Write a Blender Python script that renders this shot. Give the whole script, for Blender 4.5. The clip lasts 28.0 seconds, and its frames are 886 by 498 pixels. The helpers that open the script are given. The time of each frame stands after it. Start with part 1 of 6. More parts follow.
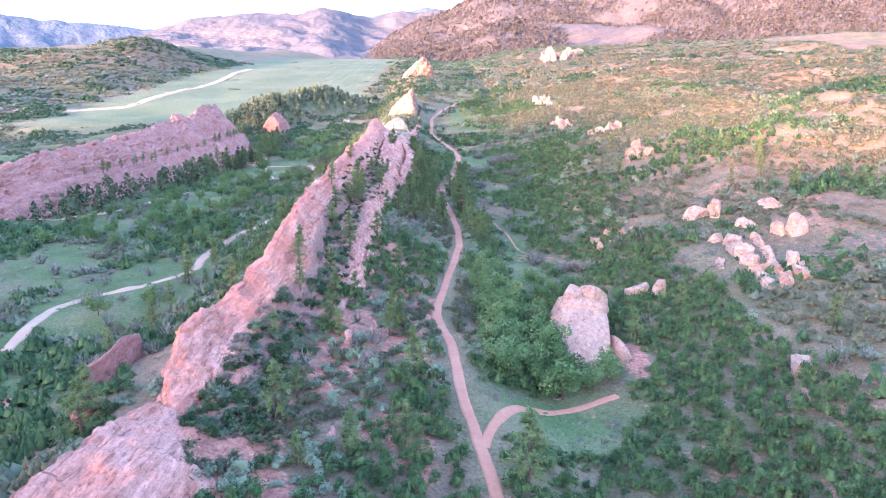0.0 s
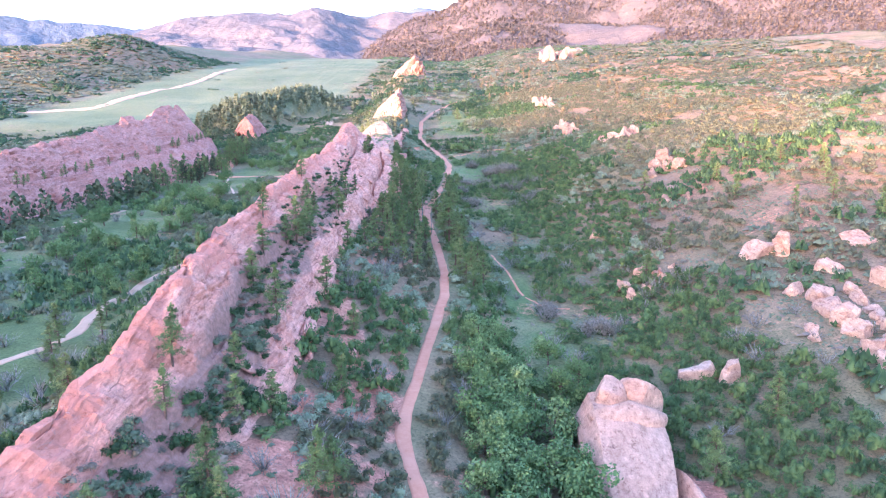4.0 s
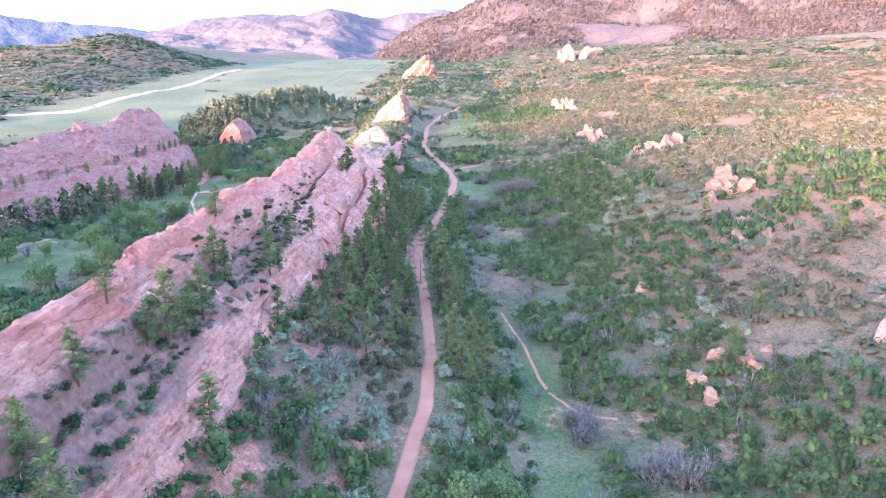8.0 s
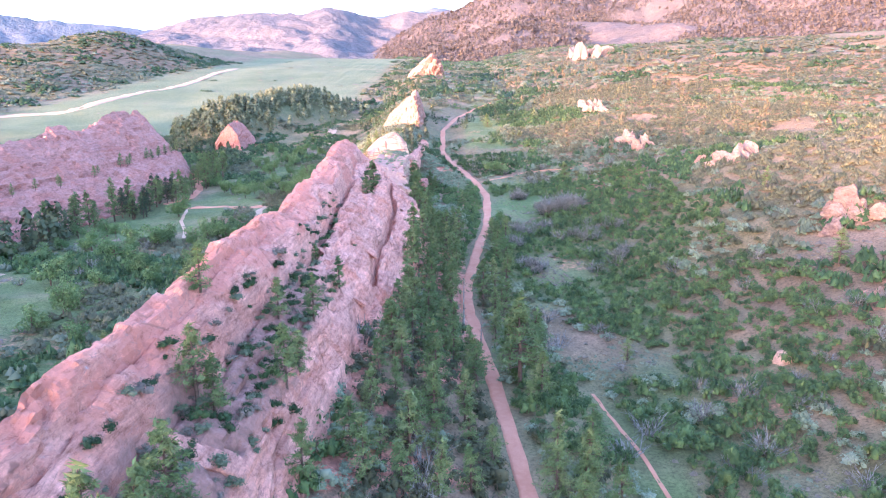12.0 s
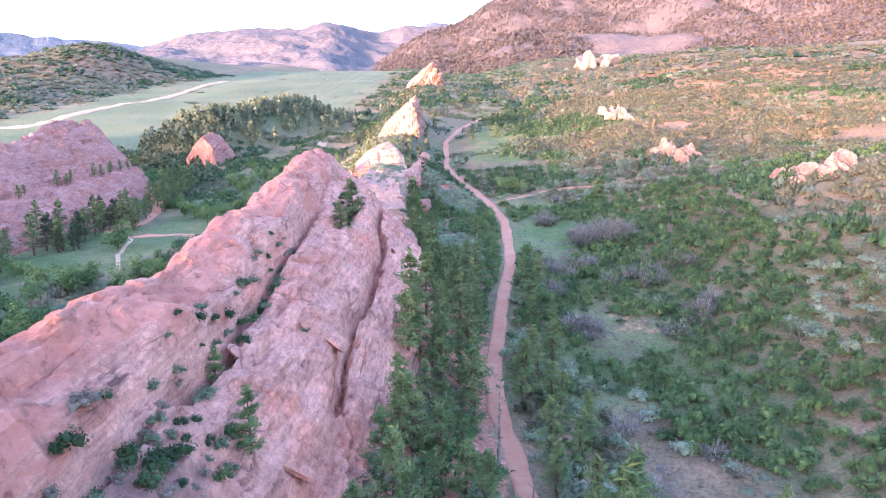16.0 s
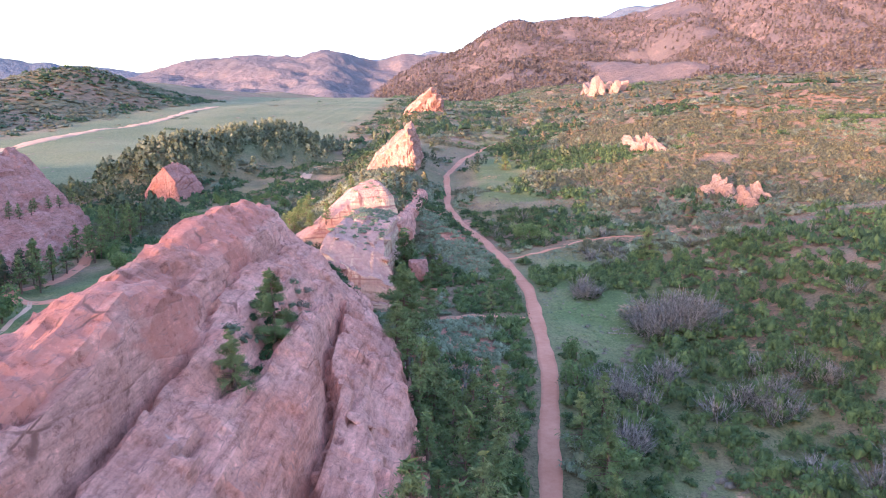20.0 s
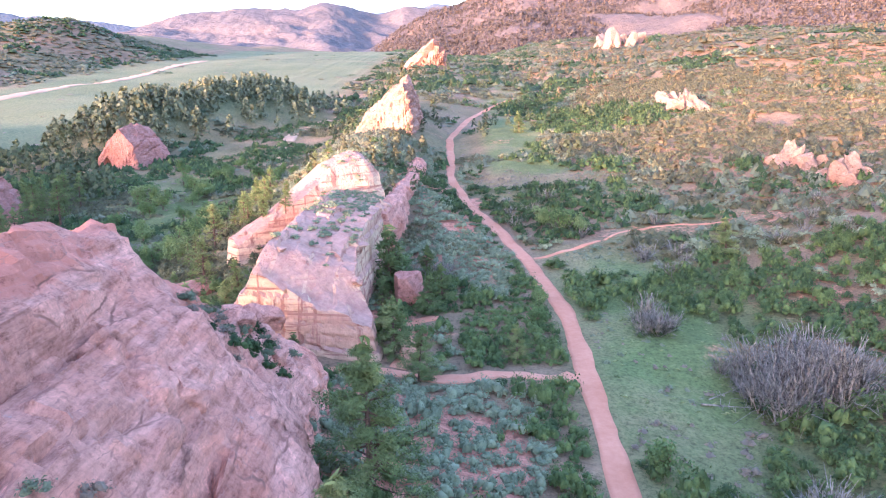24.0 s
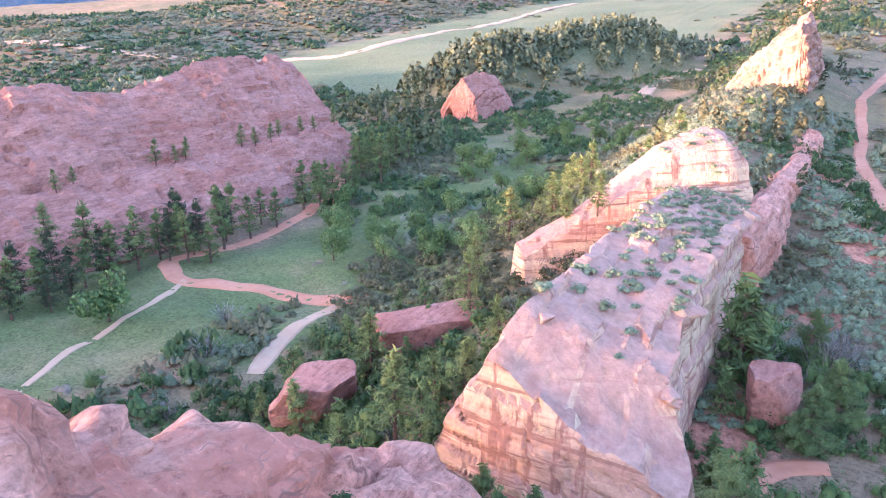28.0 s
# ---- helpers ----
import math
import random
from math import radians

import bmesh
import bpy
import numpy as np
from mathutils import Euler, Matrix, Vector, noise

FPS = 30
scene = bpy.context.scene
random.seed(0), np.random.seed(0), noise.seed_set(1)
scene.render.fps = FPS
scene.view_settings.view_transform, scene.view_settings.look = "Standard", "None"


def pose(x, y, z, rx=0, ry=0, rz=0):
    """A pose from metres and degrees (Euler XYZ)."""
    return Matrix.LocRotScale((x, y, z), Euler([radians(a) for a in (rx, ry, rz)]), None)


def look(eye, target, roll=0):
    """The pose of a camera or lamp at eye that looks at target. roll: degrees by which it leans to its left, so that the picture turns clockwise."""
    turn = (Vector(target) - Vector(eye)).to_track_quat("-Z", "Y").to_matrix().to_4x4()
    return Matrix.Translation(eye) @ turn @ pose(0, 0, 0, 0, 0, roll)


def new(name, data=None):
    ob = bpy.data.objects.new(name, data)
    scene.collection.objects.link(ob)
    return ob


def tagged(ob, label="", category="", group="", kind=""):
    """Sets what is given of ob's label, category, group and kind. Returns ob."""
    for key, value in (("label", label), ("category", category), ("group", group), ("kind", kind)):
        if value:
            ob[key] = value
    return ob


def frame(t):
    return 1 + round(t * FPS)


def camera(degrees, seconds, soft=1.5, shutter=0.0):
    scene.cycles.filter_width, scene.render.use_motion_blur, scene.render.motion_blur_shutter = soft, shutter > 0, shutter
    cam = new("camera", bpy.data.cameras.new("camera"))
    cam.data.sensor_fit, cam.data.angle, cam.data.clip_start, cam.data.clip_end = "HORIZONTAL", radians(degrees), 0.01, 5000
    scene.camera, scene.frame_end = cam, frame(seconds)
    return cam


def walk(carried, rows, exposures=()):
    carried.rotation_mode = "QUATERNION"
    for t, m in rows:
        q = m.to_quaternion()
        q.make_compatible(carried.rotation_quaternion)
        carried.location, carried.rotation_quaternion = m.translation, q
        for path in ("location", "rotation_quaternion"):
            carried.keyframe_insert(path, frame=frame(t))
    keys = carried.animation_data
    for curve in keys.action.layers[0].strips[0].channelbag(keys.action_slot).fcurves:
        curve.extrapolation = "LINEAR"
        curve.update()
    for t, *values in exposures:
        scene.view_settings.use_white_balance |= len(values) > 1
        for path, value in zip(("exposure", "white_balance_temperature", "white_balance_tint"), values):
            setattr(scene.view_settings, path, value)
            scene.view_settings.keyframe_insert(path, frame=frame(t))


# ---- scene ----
cam = camera(63.8, 28.0, 1.1)
PATH = [
    (0, (0.833, -0.451, 41.41), (0.824, 1.501, 40.972), -0.3),
    (0.5, (0.816, 5.658, 41.352), (0.809, 7.61, 40.915), -0.2),
    (1, (0.898, 11.951, 41.271), (0.893, 13.902, 40.835), -0.1),
    (1.5, (1.228, 18.209, 41.052), (1.224, 20.161, 40.617), -0.2),
    (2, (1.556, 24.559, 40.777), (1.553, 26.511, 40.343), -0.2),
    (2.5, (1.945, 30.966, 40.613), (1.944, 32.919, 40.179), -0.2),
    (3, (2.427, 37.138, 40.308), (2.428, 39.09, 39.875), -0.2),
    (3.5, (3.141, 43.044, 40.398), (3.143, 44.996, 39.964), -0.2),
    (5.5, (6.086, 68.272, 39.75), (6.094, 70.225, 39.319), -0.3),
    (6, (7.001, 74.782, 39.633), (7.011, 76.735, 39.203), -0.3),
    (6.5, (7.578, 81.319, 39.647), (7.592, 83.272, 39.218), -0.3),
    (7, (8.047, 87.692, 39.808), (8.062, 89.645, 39.379), -0.3),
    (7.5, (8.242, 93.761, 39.811), (8.258, 95.714, 39.383), -0.3),
    (8, (8.404, 100.375, 39.811), (8.364, 102.328, 39.383), -0.2),
    (8.5, (8.525, 106.571, 39.775), (8.461, 108.524, 39.348), -0.2),
    (9, (8.383, 112.84, 39.832), (8.27, 114.791, 39.406), -0.1),
    (9.5, (7.393, 118.411, 39.912), (7.284, 120.362, 39.486), -0.1),
    (10, (5.128, 122.68, 39.961), (5.018, 124.631, 39.534), -0.0),
    (10.5, (2.331, 125.691, 40.038), (2.219, 127.641, 39.61), -0.1),
    (11, (-0.038, 128.97, 40.073), (-0.152, 130.921, 39.645), -0.1),
    (11.5, (-1.653, 132.904, 40.221), (-1.692, 134.857, 39.793), -0.2),
    (12, (-2.952, 137.948, 40.264), (-2.985, 139.902, 39.835), -0.2),
    (12.5, (-3.896, 143.139, 40.113), (-3.929, 145.092, 39.685), -0.2),
    (14.5, (-4.912, 166.986, 37.254), (-4.949, 168.941, 36.832), -0.4),
    (15, (-4.987, 173.295, 36.624), (-5.024, 175.25, 36.203), -0.4),
    (15.5, (-5.2, 179.604, 36.258), (-5.235, 181.559, 35.837), -0.4),
    (16, (-5.419, 185.871, 36.079), (-5.452, 187.833, 35.691), -0.5),
    (16.5, (-5.59, 192.044, 35.933), (-5.621, 194.015, 35.595), -0.5),
    (17, (-5.665, 198.308, 35.85), (-5.694, 200.283, 35.535), -0.4),
    (17.5, (-5.762, 204.585, 35.733), (-5.79, 206.56, 35.42), -0.5),
    (18, (-5.953, 210.949, 35.833), (-5.981, 212.924, 35.52), -0.4),
    (18.5, (-6.18, 217.27, 35.892), (-6.208, 219.245, 35.578), -0.4),
    (19, (-6.319, 223.581, 35.972), (-6.346, 225.556, 35.657), -0.3),
    (19.5, (-6.568, 229.703, 36.063), (-6.596, 231.678, 35.749), -0.3),
    (20, (-6.809, 235.911, 36.071), (-6.837, 237.886, 35.758), -0.2),
    (20.5, (-6.88, 241.823, 36.159), (-6.909, 243.798, 35.845), -0.2),
    (21, (-7.054, 247.612, 36.141), (-7.082, 249.588, 35.829), -0.3),
    (21.5, (-6.735, 253.555, 35.851), (-6.767, 255.531, 35.542), -0.3),
    (23.5, (-7.054, 273.237, 35.812), (-7.088, 275.199, 35.427), -0.2),
    (24, (-7.138, 277.626, 35.965), (-7.175, 279.58, 35.536), -0.2),
    (24.5, (-7.348, 282.245, 36.084), (-7.416, 284.187, 35.61), -0.3),
    (25, (-7.512, 287.214, 35.99), (-7.648, 289.141, 35.472), -0.3),
    (25.5, (-7.803, 293.004, 35.961), (-8.043, 294.908, 35.4), -0.3),
    (26, (-8.11, 298.424, 36.339), (-8.564, 300.287, 35.77), -0.4),
    (26.5, (-8.556, 302.826, 36.908), (-9.121, 304.657, 36.335), -0.7),
    (27, (-9.355, 307.344, 36.767), (-10.111, 309.106, 36.197), -0.7),
    (27.5, (-9.988, 310.359, 36.743), (-10.864, 312.065, 36.174), -0.7),
    (28, (-10.853, 313.432, 36.573), (-11.805, 315.097, 36.006), -0.7),
]
SKY, SUN = 0.22, 2.1
walk(cam, [(t, look(eye, target, roll)) for t, eye, target, roll in PATH],
     [(0.0, 3.9, 4670, 27), (7.5, 3.9, 4670, 28), (12.5, 3.88, 4760, 30), (16.1, 3.76, 4810, 30), (16.8, 3.22, 4960, 32), (22.0, 3.18, 4960, 32), (24.0, 3.70, 4950, 32), (25.0, 3.80, 4930, 30), (28.0, 3.74, 4980, 30)])
from mathutils.bvhtree import BVHTree

SUN_DIR = Vector((-0.58, -0.81, 0.047)).normalized()   # towards the sun


# ---- world, sun ----
def build_light():
    world = bpy.data.worlds.new("sky")
    scene.world = world
    world.use_nodes = True
    nodes, links = world.node_tree.nodes, world.node_tree.links
    sky = nodes.new("ShaderNodeTexSky")
    sky.sky_type = "NISHITA"
    sky.sun_disc = False
    sky.sun_elevation = math.asin(SUN_DIR.z)
    sky.sun_rotation = math.atan2(SUN_DIR.x, SUN_DIR.y)
    sky.dust_density = 2.0
    back = nodes["Background"]
    back.inputs["Strength"].default_value = SKY
    links.new(sky.outputs["Color"], back.inputs["Color"])
    sun = bpy.data.lights.new("sun", "SUN")
    sun.energy = SUN
    sun.angle = radians(2.5)
    sun.color = (1.0, 0.56, 0.28)
    lamp = new("sun", sun)
    lamp.matrix_world = look(SUN_DIR * 100, (0, 0, 0))


# ---- helpers for numbers ----
TABLE = np.random.RandomState(7).rand(256, 256)
TABLE3 = np.random.RandomState(11).rand(64, 64, 64)


def vnoise(x, y, size, seed=0):
    """Smooth value noise, 0 to 1."""
    u, v = np.asarray(x) / size + 37.7 * seed + 512, np.asarray(y) / size + 91.3 * seed + 512
    iu, iv = np.floor(u).astype(int), np.floor(v).astype(int)
    fu, fv = u - iu, v - iv
    fu, fv = fu * fu * (3 - 2 * fu), fv * fv * (3 - 2 * fv)
    a, b, c, d = iu & 255, (iu + 1) & 255, iv & 255, (iv + 1) & 255
    return (TABLE[a, c] * (1 - fu) + TABLE[b, c] * fu) * (1 - fv) + (TABLE[a, d] * (1 - fu) + TABLE[b, d] * fu) * fv


def fbm(x, y, size, octaves=4, seed=0, gain=0.5):
    total, weight, amount = 0, 0, 1.0
    for n in range(octaves):
        total = total + amount * vnoise(x, y, size / 2 ** n, seed + n)
        weight, amount = weight + amount, amount * gain
    return total / weight


def vnoise3(p, size, seed=0):
    q = p / size + 13.1 * seed + 256
    i = np.floor(q).astype(int)
    f = q - i
    f = f * f * (3 - 2 * f)
    out = 0
    for dx in (0, 1):
        for dy in (0, 1):
            for dz in (0, 1):
                w = (f[:, 0] if dx else 1 - f[:, 0]) * (f[:, 1] if dy else 1 - f[:, 1]) * (f[:, 2] if dz else 1 - f[:, 2])
                out = out + w * TABLE3[(i[:, 0] + dx) & 63, (i[:, 1] + dy) & 63, (i[:, 2] + dz) & 63]
    return out


def fbm3(p, size, octaves=4, seed=0):
    total, weight, amount = 0, 0, 1.0
    for n in range(octaves):
        total = total + amount * vnoise3(p, size / 2 ** n, seed + n)
        weight, amount = weight + amount, amount * 0.5
    return total / weight


def soft_line(v, xs, ys, blur):
    """A line through points, with its corners rounded."""
    v = np.asarray(v, float)
    return sum(np.interp(v + blur * k, xs, ys) for k in (-1, -0.5, 0, 0.5, 1)) / 5


def step(a, b, v):
    s = np.clip((np.asarray(v, float) - a) / (b - a), 0, 1)
    return s * s * (3 - 2 * s)


def mesh_of(name, verts, faces, smooth=False):
    """A mesh from arrays: verts (n, 3), faces (m, k)."""
    verts, faces = np.asarray(verts, np.float32), np.asarray(faces, np.int32)
    m = bpy.data.meshes.new(name)
    m.vertices.add(len(verts))
    m.vertices.foreach_set("co", verts.ravel())
    k = faces.shape[1]
    m.loops.add(faces.size)
    m.loops.foreach_set("vertex_index", faces.ravel())
    m.polygons.add(len(faces))
    m.polygons.foreach_set("loop_start", np.arange(len(faces), dtype=np.int32) * k)
    m.polygons.foreach_set("loop_total", np.full(len(faces), k, np.int32))
    m.update(calc_edges=True)
    if smooth:
        m.shade_smooth()
    return m


def grid_faces(rows, cols):
    a = (np.arange(rows - 1)[:, None] * cols + np.arange(cols - 1)).ravel()
    return np.stack([a, a + 1, a + cols + 1, a + cols], 1)


# ---- the lie of the land ----
TRAIL = [(8, 40), (6.3, 69), (5, 80), (2.8, 97), (1.8, 115), (-1.4, 130), (0.8, 152), (4.4, 186), (4.3, 203), (2.0, 233), (-1.0, 262),
         (-0.4, 275), (3.0, 305), (5.6, 323), (6.6, 345), (7.4, 368), (5.0, 392), (0.8, 414), (-4.3, 433), (-8.6, 463), (-9.0, 503), (-9.5, 530), (-2, 580), (15, 640), (40, 700)]


def trail_x(y):
    return soft_line(y, [p[1] for p in TRAIL], [p[0] for p in TRAIL], 6)


def trail_z(y):
    return soft_line(y, [0, 60, 110, 200, 300, 350, 394, 440, 530, 600, 700, 1000, 1250, 2000, 3200], [-3, -2, -1.5, 1, 4.5, 7, 8.5, 12, 20, 27, 36.5, 58.5, 78.5, 120.5, 200], 12)


def floor_right(y):
    return soft_line(y, [-300, 0, 100, 200, 300, 350, 400, 440, 530, 700, 1000, 1250, 2000, 3200], [-10, -8, -6.5, -4.5, 2, 6.5, 9.5, 13.5, 22.5, 36, 58, 78, 120, 200], 25)


def floor_left(y):
    return soft_line(y, [-300, 60, 170, 260, 350, 420, 540, 700, 900, 1055, 1400, 2000, 3200], [-6, -2, -1, 0, 0, 2, 10, 28, 49, 66, 98, 120, 180], 25)


def crest_ground(y):
    # Up to y 28 the ridge is unseen, raised to shade the near valley.
    return soft_line(y, [-300, 28, 46, 70, 110, 160, 200, 250, 318, 335, 345, 365, 385, 412, 500, 560, 700, 860, 900, 960, 1100, 1250, 2000, 3200],
                     [34, 32, 4, 3, 5, 11, 15, 18, 16, 10, 8.5, 9.5, 12.5, 18, 24, 29, 40, 55, 62, 58, 68, 79, 121, 200], 7)


def ground_z(x, y):
    x, y = np.asarray(x, float), np.asarray(y, float)
    tx, tz = trail_x(y), trail_z(y)
    right, left, crest = floor_right(y), floor_left(y), crest_ground(y)
    # right of the trail: down a little to the valley floor, then the hill
    hump = 1 + 0.75 * np.exp(-((y - 300) / 90) ** 2) - 0.35 * np.exp(-((y - 450) / 70) ** 2)
    rise = soft_line(x, [0, 22, 34, 45, 56, 75, 95, 130, 200, 320, 600, 1200, 2500], [0, 0, 0.3, 2, 5, 9, 13, 17, 23, 31, 42, 80, 190], 5) * hump
    hill = right + rise + (fbm(x, y, 75, 4, 3) - 0.5) * 24 * step(60, 150, x)
    bank = step(0, 14, x - tx - 1.5)
    east = tz * (1 - bank) + hill * bank
    # the ridge between trail and left valley
    up = np.clip((tx - 2 - x) / np.maximum(tx + 26, 8), 0, 1)
    west_in = tz + (crest - tz) * (up ** 0.85)
    fall = step(0, 1, (-31 - x) / (27 + 12 * step(340, 420, y)))
    west_out = crest + (left - crest) * fall
    side = -340 + 40 * (fbm(x * 0 + 3, y, 160, 2, 6) - 0.5)
    hills = step(0, 1, (side - x) / 190) * step(380, 700, y)
    west_out = west_out + hills * (24 + (fbm(x, y, 150, 4, 5) - 0.5) * 24) + (fbm(x, y, 90, 3, 5) - 0.5) * 8 * step(-170, -240, x)
    west_out = west_out + 30 * np.exp(-((x + 465) / 75) ** 2 - ((y - 1120) / 120) ** 2)
    # Three unseen mounds, added to hold low sun off hillside, fins and knoll.
    west_out = west_out + 46 * np.exp(-((x + 175) / 26) ** 2) * step(160, 100, y)
    west_out = west_out + 29 * np.exp(-((x + 175) / 26) ** 2) * step(100, 150, y) * step(240, 205, y)
    west_out = west_out + 60 * np.exp(-((x + 460) / 72) ** 2) * step(40, 110, y) * step(290, 220, y)
    knoll = np.clip((y - 560) / 110, 0, 1)
    west_out = west_out + 15 * np.exp(-((x + 152 - 52 * knoll) / 17) ** 2) * step(548, 575, y) * step(700, 650, y)
    west = np.where(x > -31, west_in, west_out)
    z = np.where(x > tx, east, west)
    # mounds of fine relief away from the trail
    off = step(1.5, 7, np.abs(x - tx))
    return z + off * ((fbm(x, y, 14, 3, 8) - 0.5) * 2.2 + (fbm(x, y, 4, 2, 9) - 0.5) * 0.7)


# ---- materials ----
def material(name, rough=0.95):
    m = bpy.data.materials.new(name)
    m.use_nodes = True
    b = m.node_tree.nodes["Principled BSDF"]
    b.inputs["Roughness"].default_value = rough
    b.inputs["Specular IOR Level"].default_value = 0.25
    return m, m.node_tree.nodes, m.node_tree.links, b


def noise_node(nodes, links, size, detail=5.0, stretch=None, coords="Object", rough=0.55):
    tex = nodes.new("ShaderNodeTexNoise")
    tex.inputs["Scale"].default_value = 1.0 / size
    tex.inputs["Detail"].default_value = detail
    tex.inputs["Roughness"].default_value = rough
    at = nodes.new("ShaderNodeTexCoord").outputs[coords] if coords != "Position" else nodes.new("ShaderNodeNewGeometry").outputs["Position"]
    if stretch:
        mapping = nodes.new("ShaderNodeMapping")
        mapping.inputs["Scale"].default_value = stretch[:3]
        if len(stretch) > 3:
            mapping.inputs["Rotation"].default_value = [radians(a) for a in stretch[3:]]
        links.new(at, mapping.inputs["Vector"])
        at = mapping.outputs["Vector"]
    links.new(at, tex.inputs["Vector"])
    return tex.outputs["Fac"]


def ramp(nodes, links, fac, stops):
    r = nodes.new("ShaderNodeValToRGB")
    el = r.color_ramp.elements
    while len(el) < len(stops):
        el.new(0.5)
    for e, (p, c) in zip(el, stops):
        e.position, e.color = p, (*c, 1)
    links.new(fac, r.inputs["Fac"])
    return r.outputs["Color"]


def mix(nodes, links, fac, a, b, kind="MIX"):
    n = nodes.new("ShaderNodeMix")
    n.data_type, n.blend_type = "RGBA", kind
    for key, v in (("Factor", fac), ("A", a), ("B", b)):
        i = [s for s in n.inputs if s.name == key and s.type == ("VALUE" if key == "Factor" else "RGBA")][0]
        if isinstance(v, (int, float)):
            i.default_value = v
        elif isinstance(v, tuple):
            i.default_value = (*v, 1)
        else:
            links.new(v, i)
    return [s for s in n.outputs if s.type == "RGBA"][0]


def bumped(nodes, links, b, height, strength, distance):
    n = nodes.new("ShaderNodeBump")
    n.inputs["Strength"].default_value = strength
    n.inputs["Distance"].default_value = distance
    links.new(height, n.inputs["Height"])
    links.new(n.outputs["Normal"], b.inputs["Normal"])


def sharp(nodes, links, fac, lo, hi):
    n = nodes.new("ShaderNodeMapRange")
    n.interpolation_type = "SMOOTHSTEP"
    n.inputs["From Min"].default_value, n.inputs["From Max"].default_value = lo, hi
    links.new(fac, n.inputs["Value"])
    return n.outputs["Result"]


def attribute(nodes, name):
    n = nodes.new("ShaderNodeAttribute")
    n.attribute_name = name
    return n


def joints(nodes, links, size, stretch, wander):
    """Joints that part a rock into blocks: distance from the nearest one, and a tint for each block."""
    at = nodes.new("ShaderNodeNewGeometry").outputs["Position"]
    tex = nodes.new("ShaderNodeTexNoise")
    tex.inputs["Scale"].default_value = 0.5 / size
    tex.inputs["Detail"].default_value = 5
    links.new(at, tex.inputs["Vector"])
    shift = nodes.new("ShaderNodeVectorMath")
    shift.operation = "MULTIPLY_ADD"
    links.new(tex.outputs["Color"], shift.inputs[0])
    shift.inputs[1].default_value = (wander, wander, wander)
    links.new(at, shift.inputs[2])
    mapping = nodes.new("ShaderNodeMapping")
    mapping.inputs["Scale"].default_value = stretch[:3]
    mapping.inputs["Rotation"].default_value = [radians(a) for a in stretch[3:]]
    links.new(shift.outputs[0], mapping.inputs["Vector"])
    out = []
    for feature, key in (("DISTANCE_TO_EDGE", "Distance"), ("F1", "Color")):
        v = nodes.new("ShaderNodeTexVoronoi")
        v.feature = feature
        v.inputs["Scale"].default_value = 1.0 / size
        links.new(mapping.outputs[0], v.inputs["Vector"])
        out.append(v.outputs[key])
    split = nodes.new("ShaderNodeSeparateColor")
    links.new(out[1], split.inputs["Color"])
    return out[0], split.outputs["Red"]


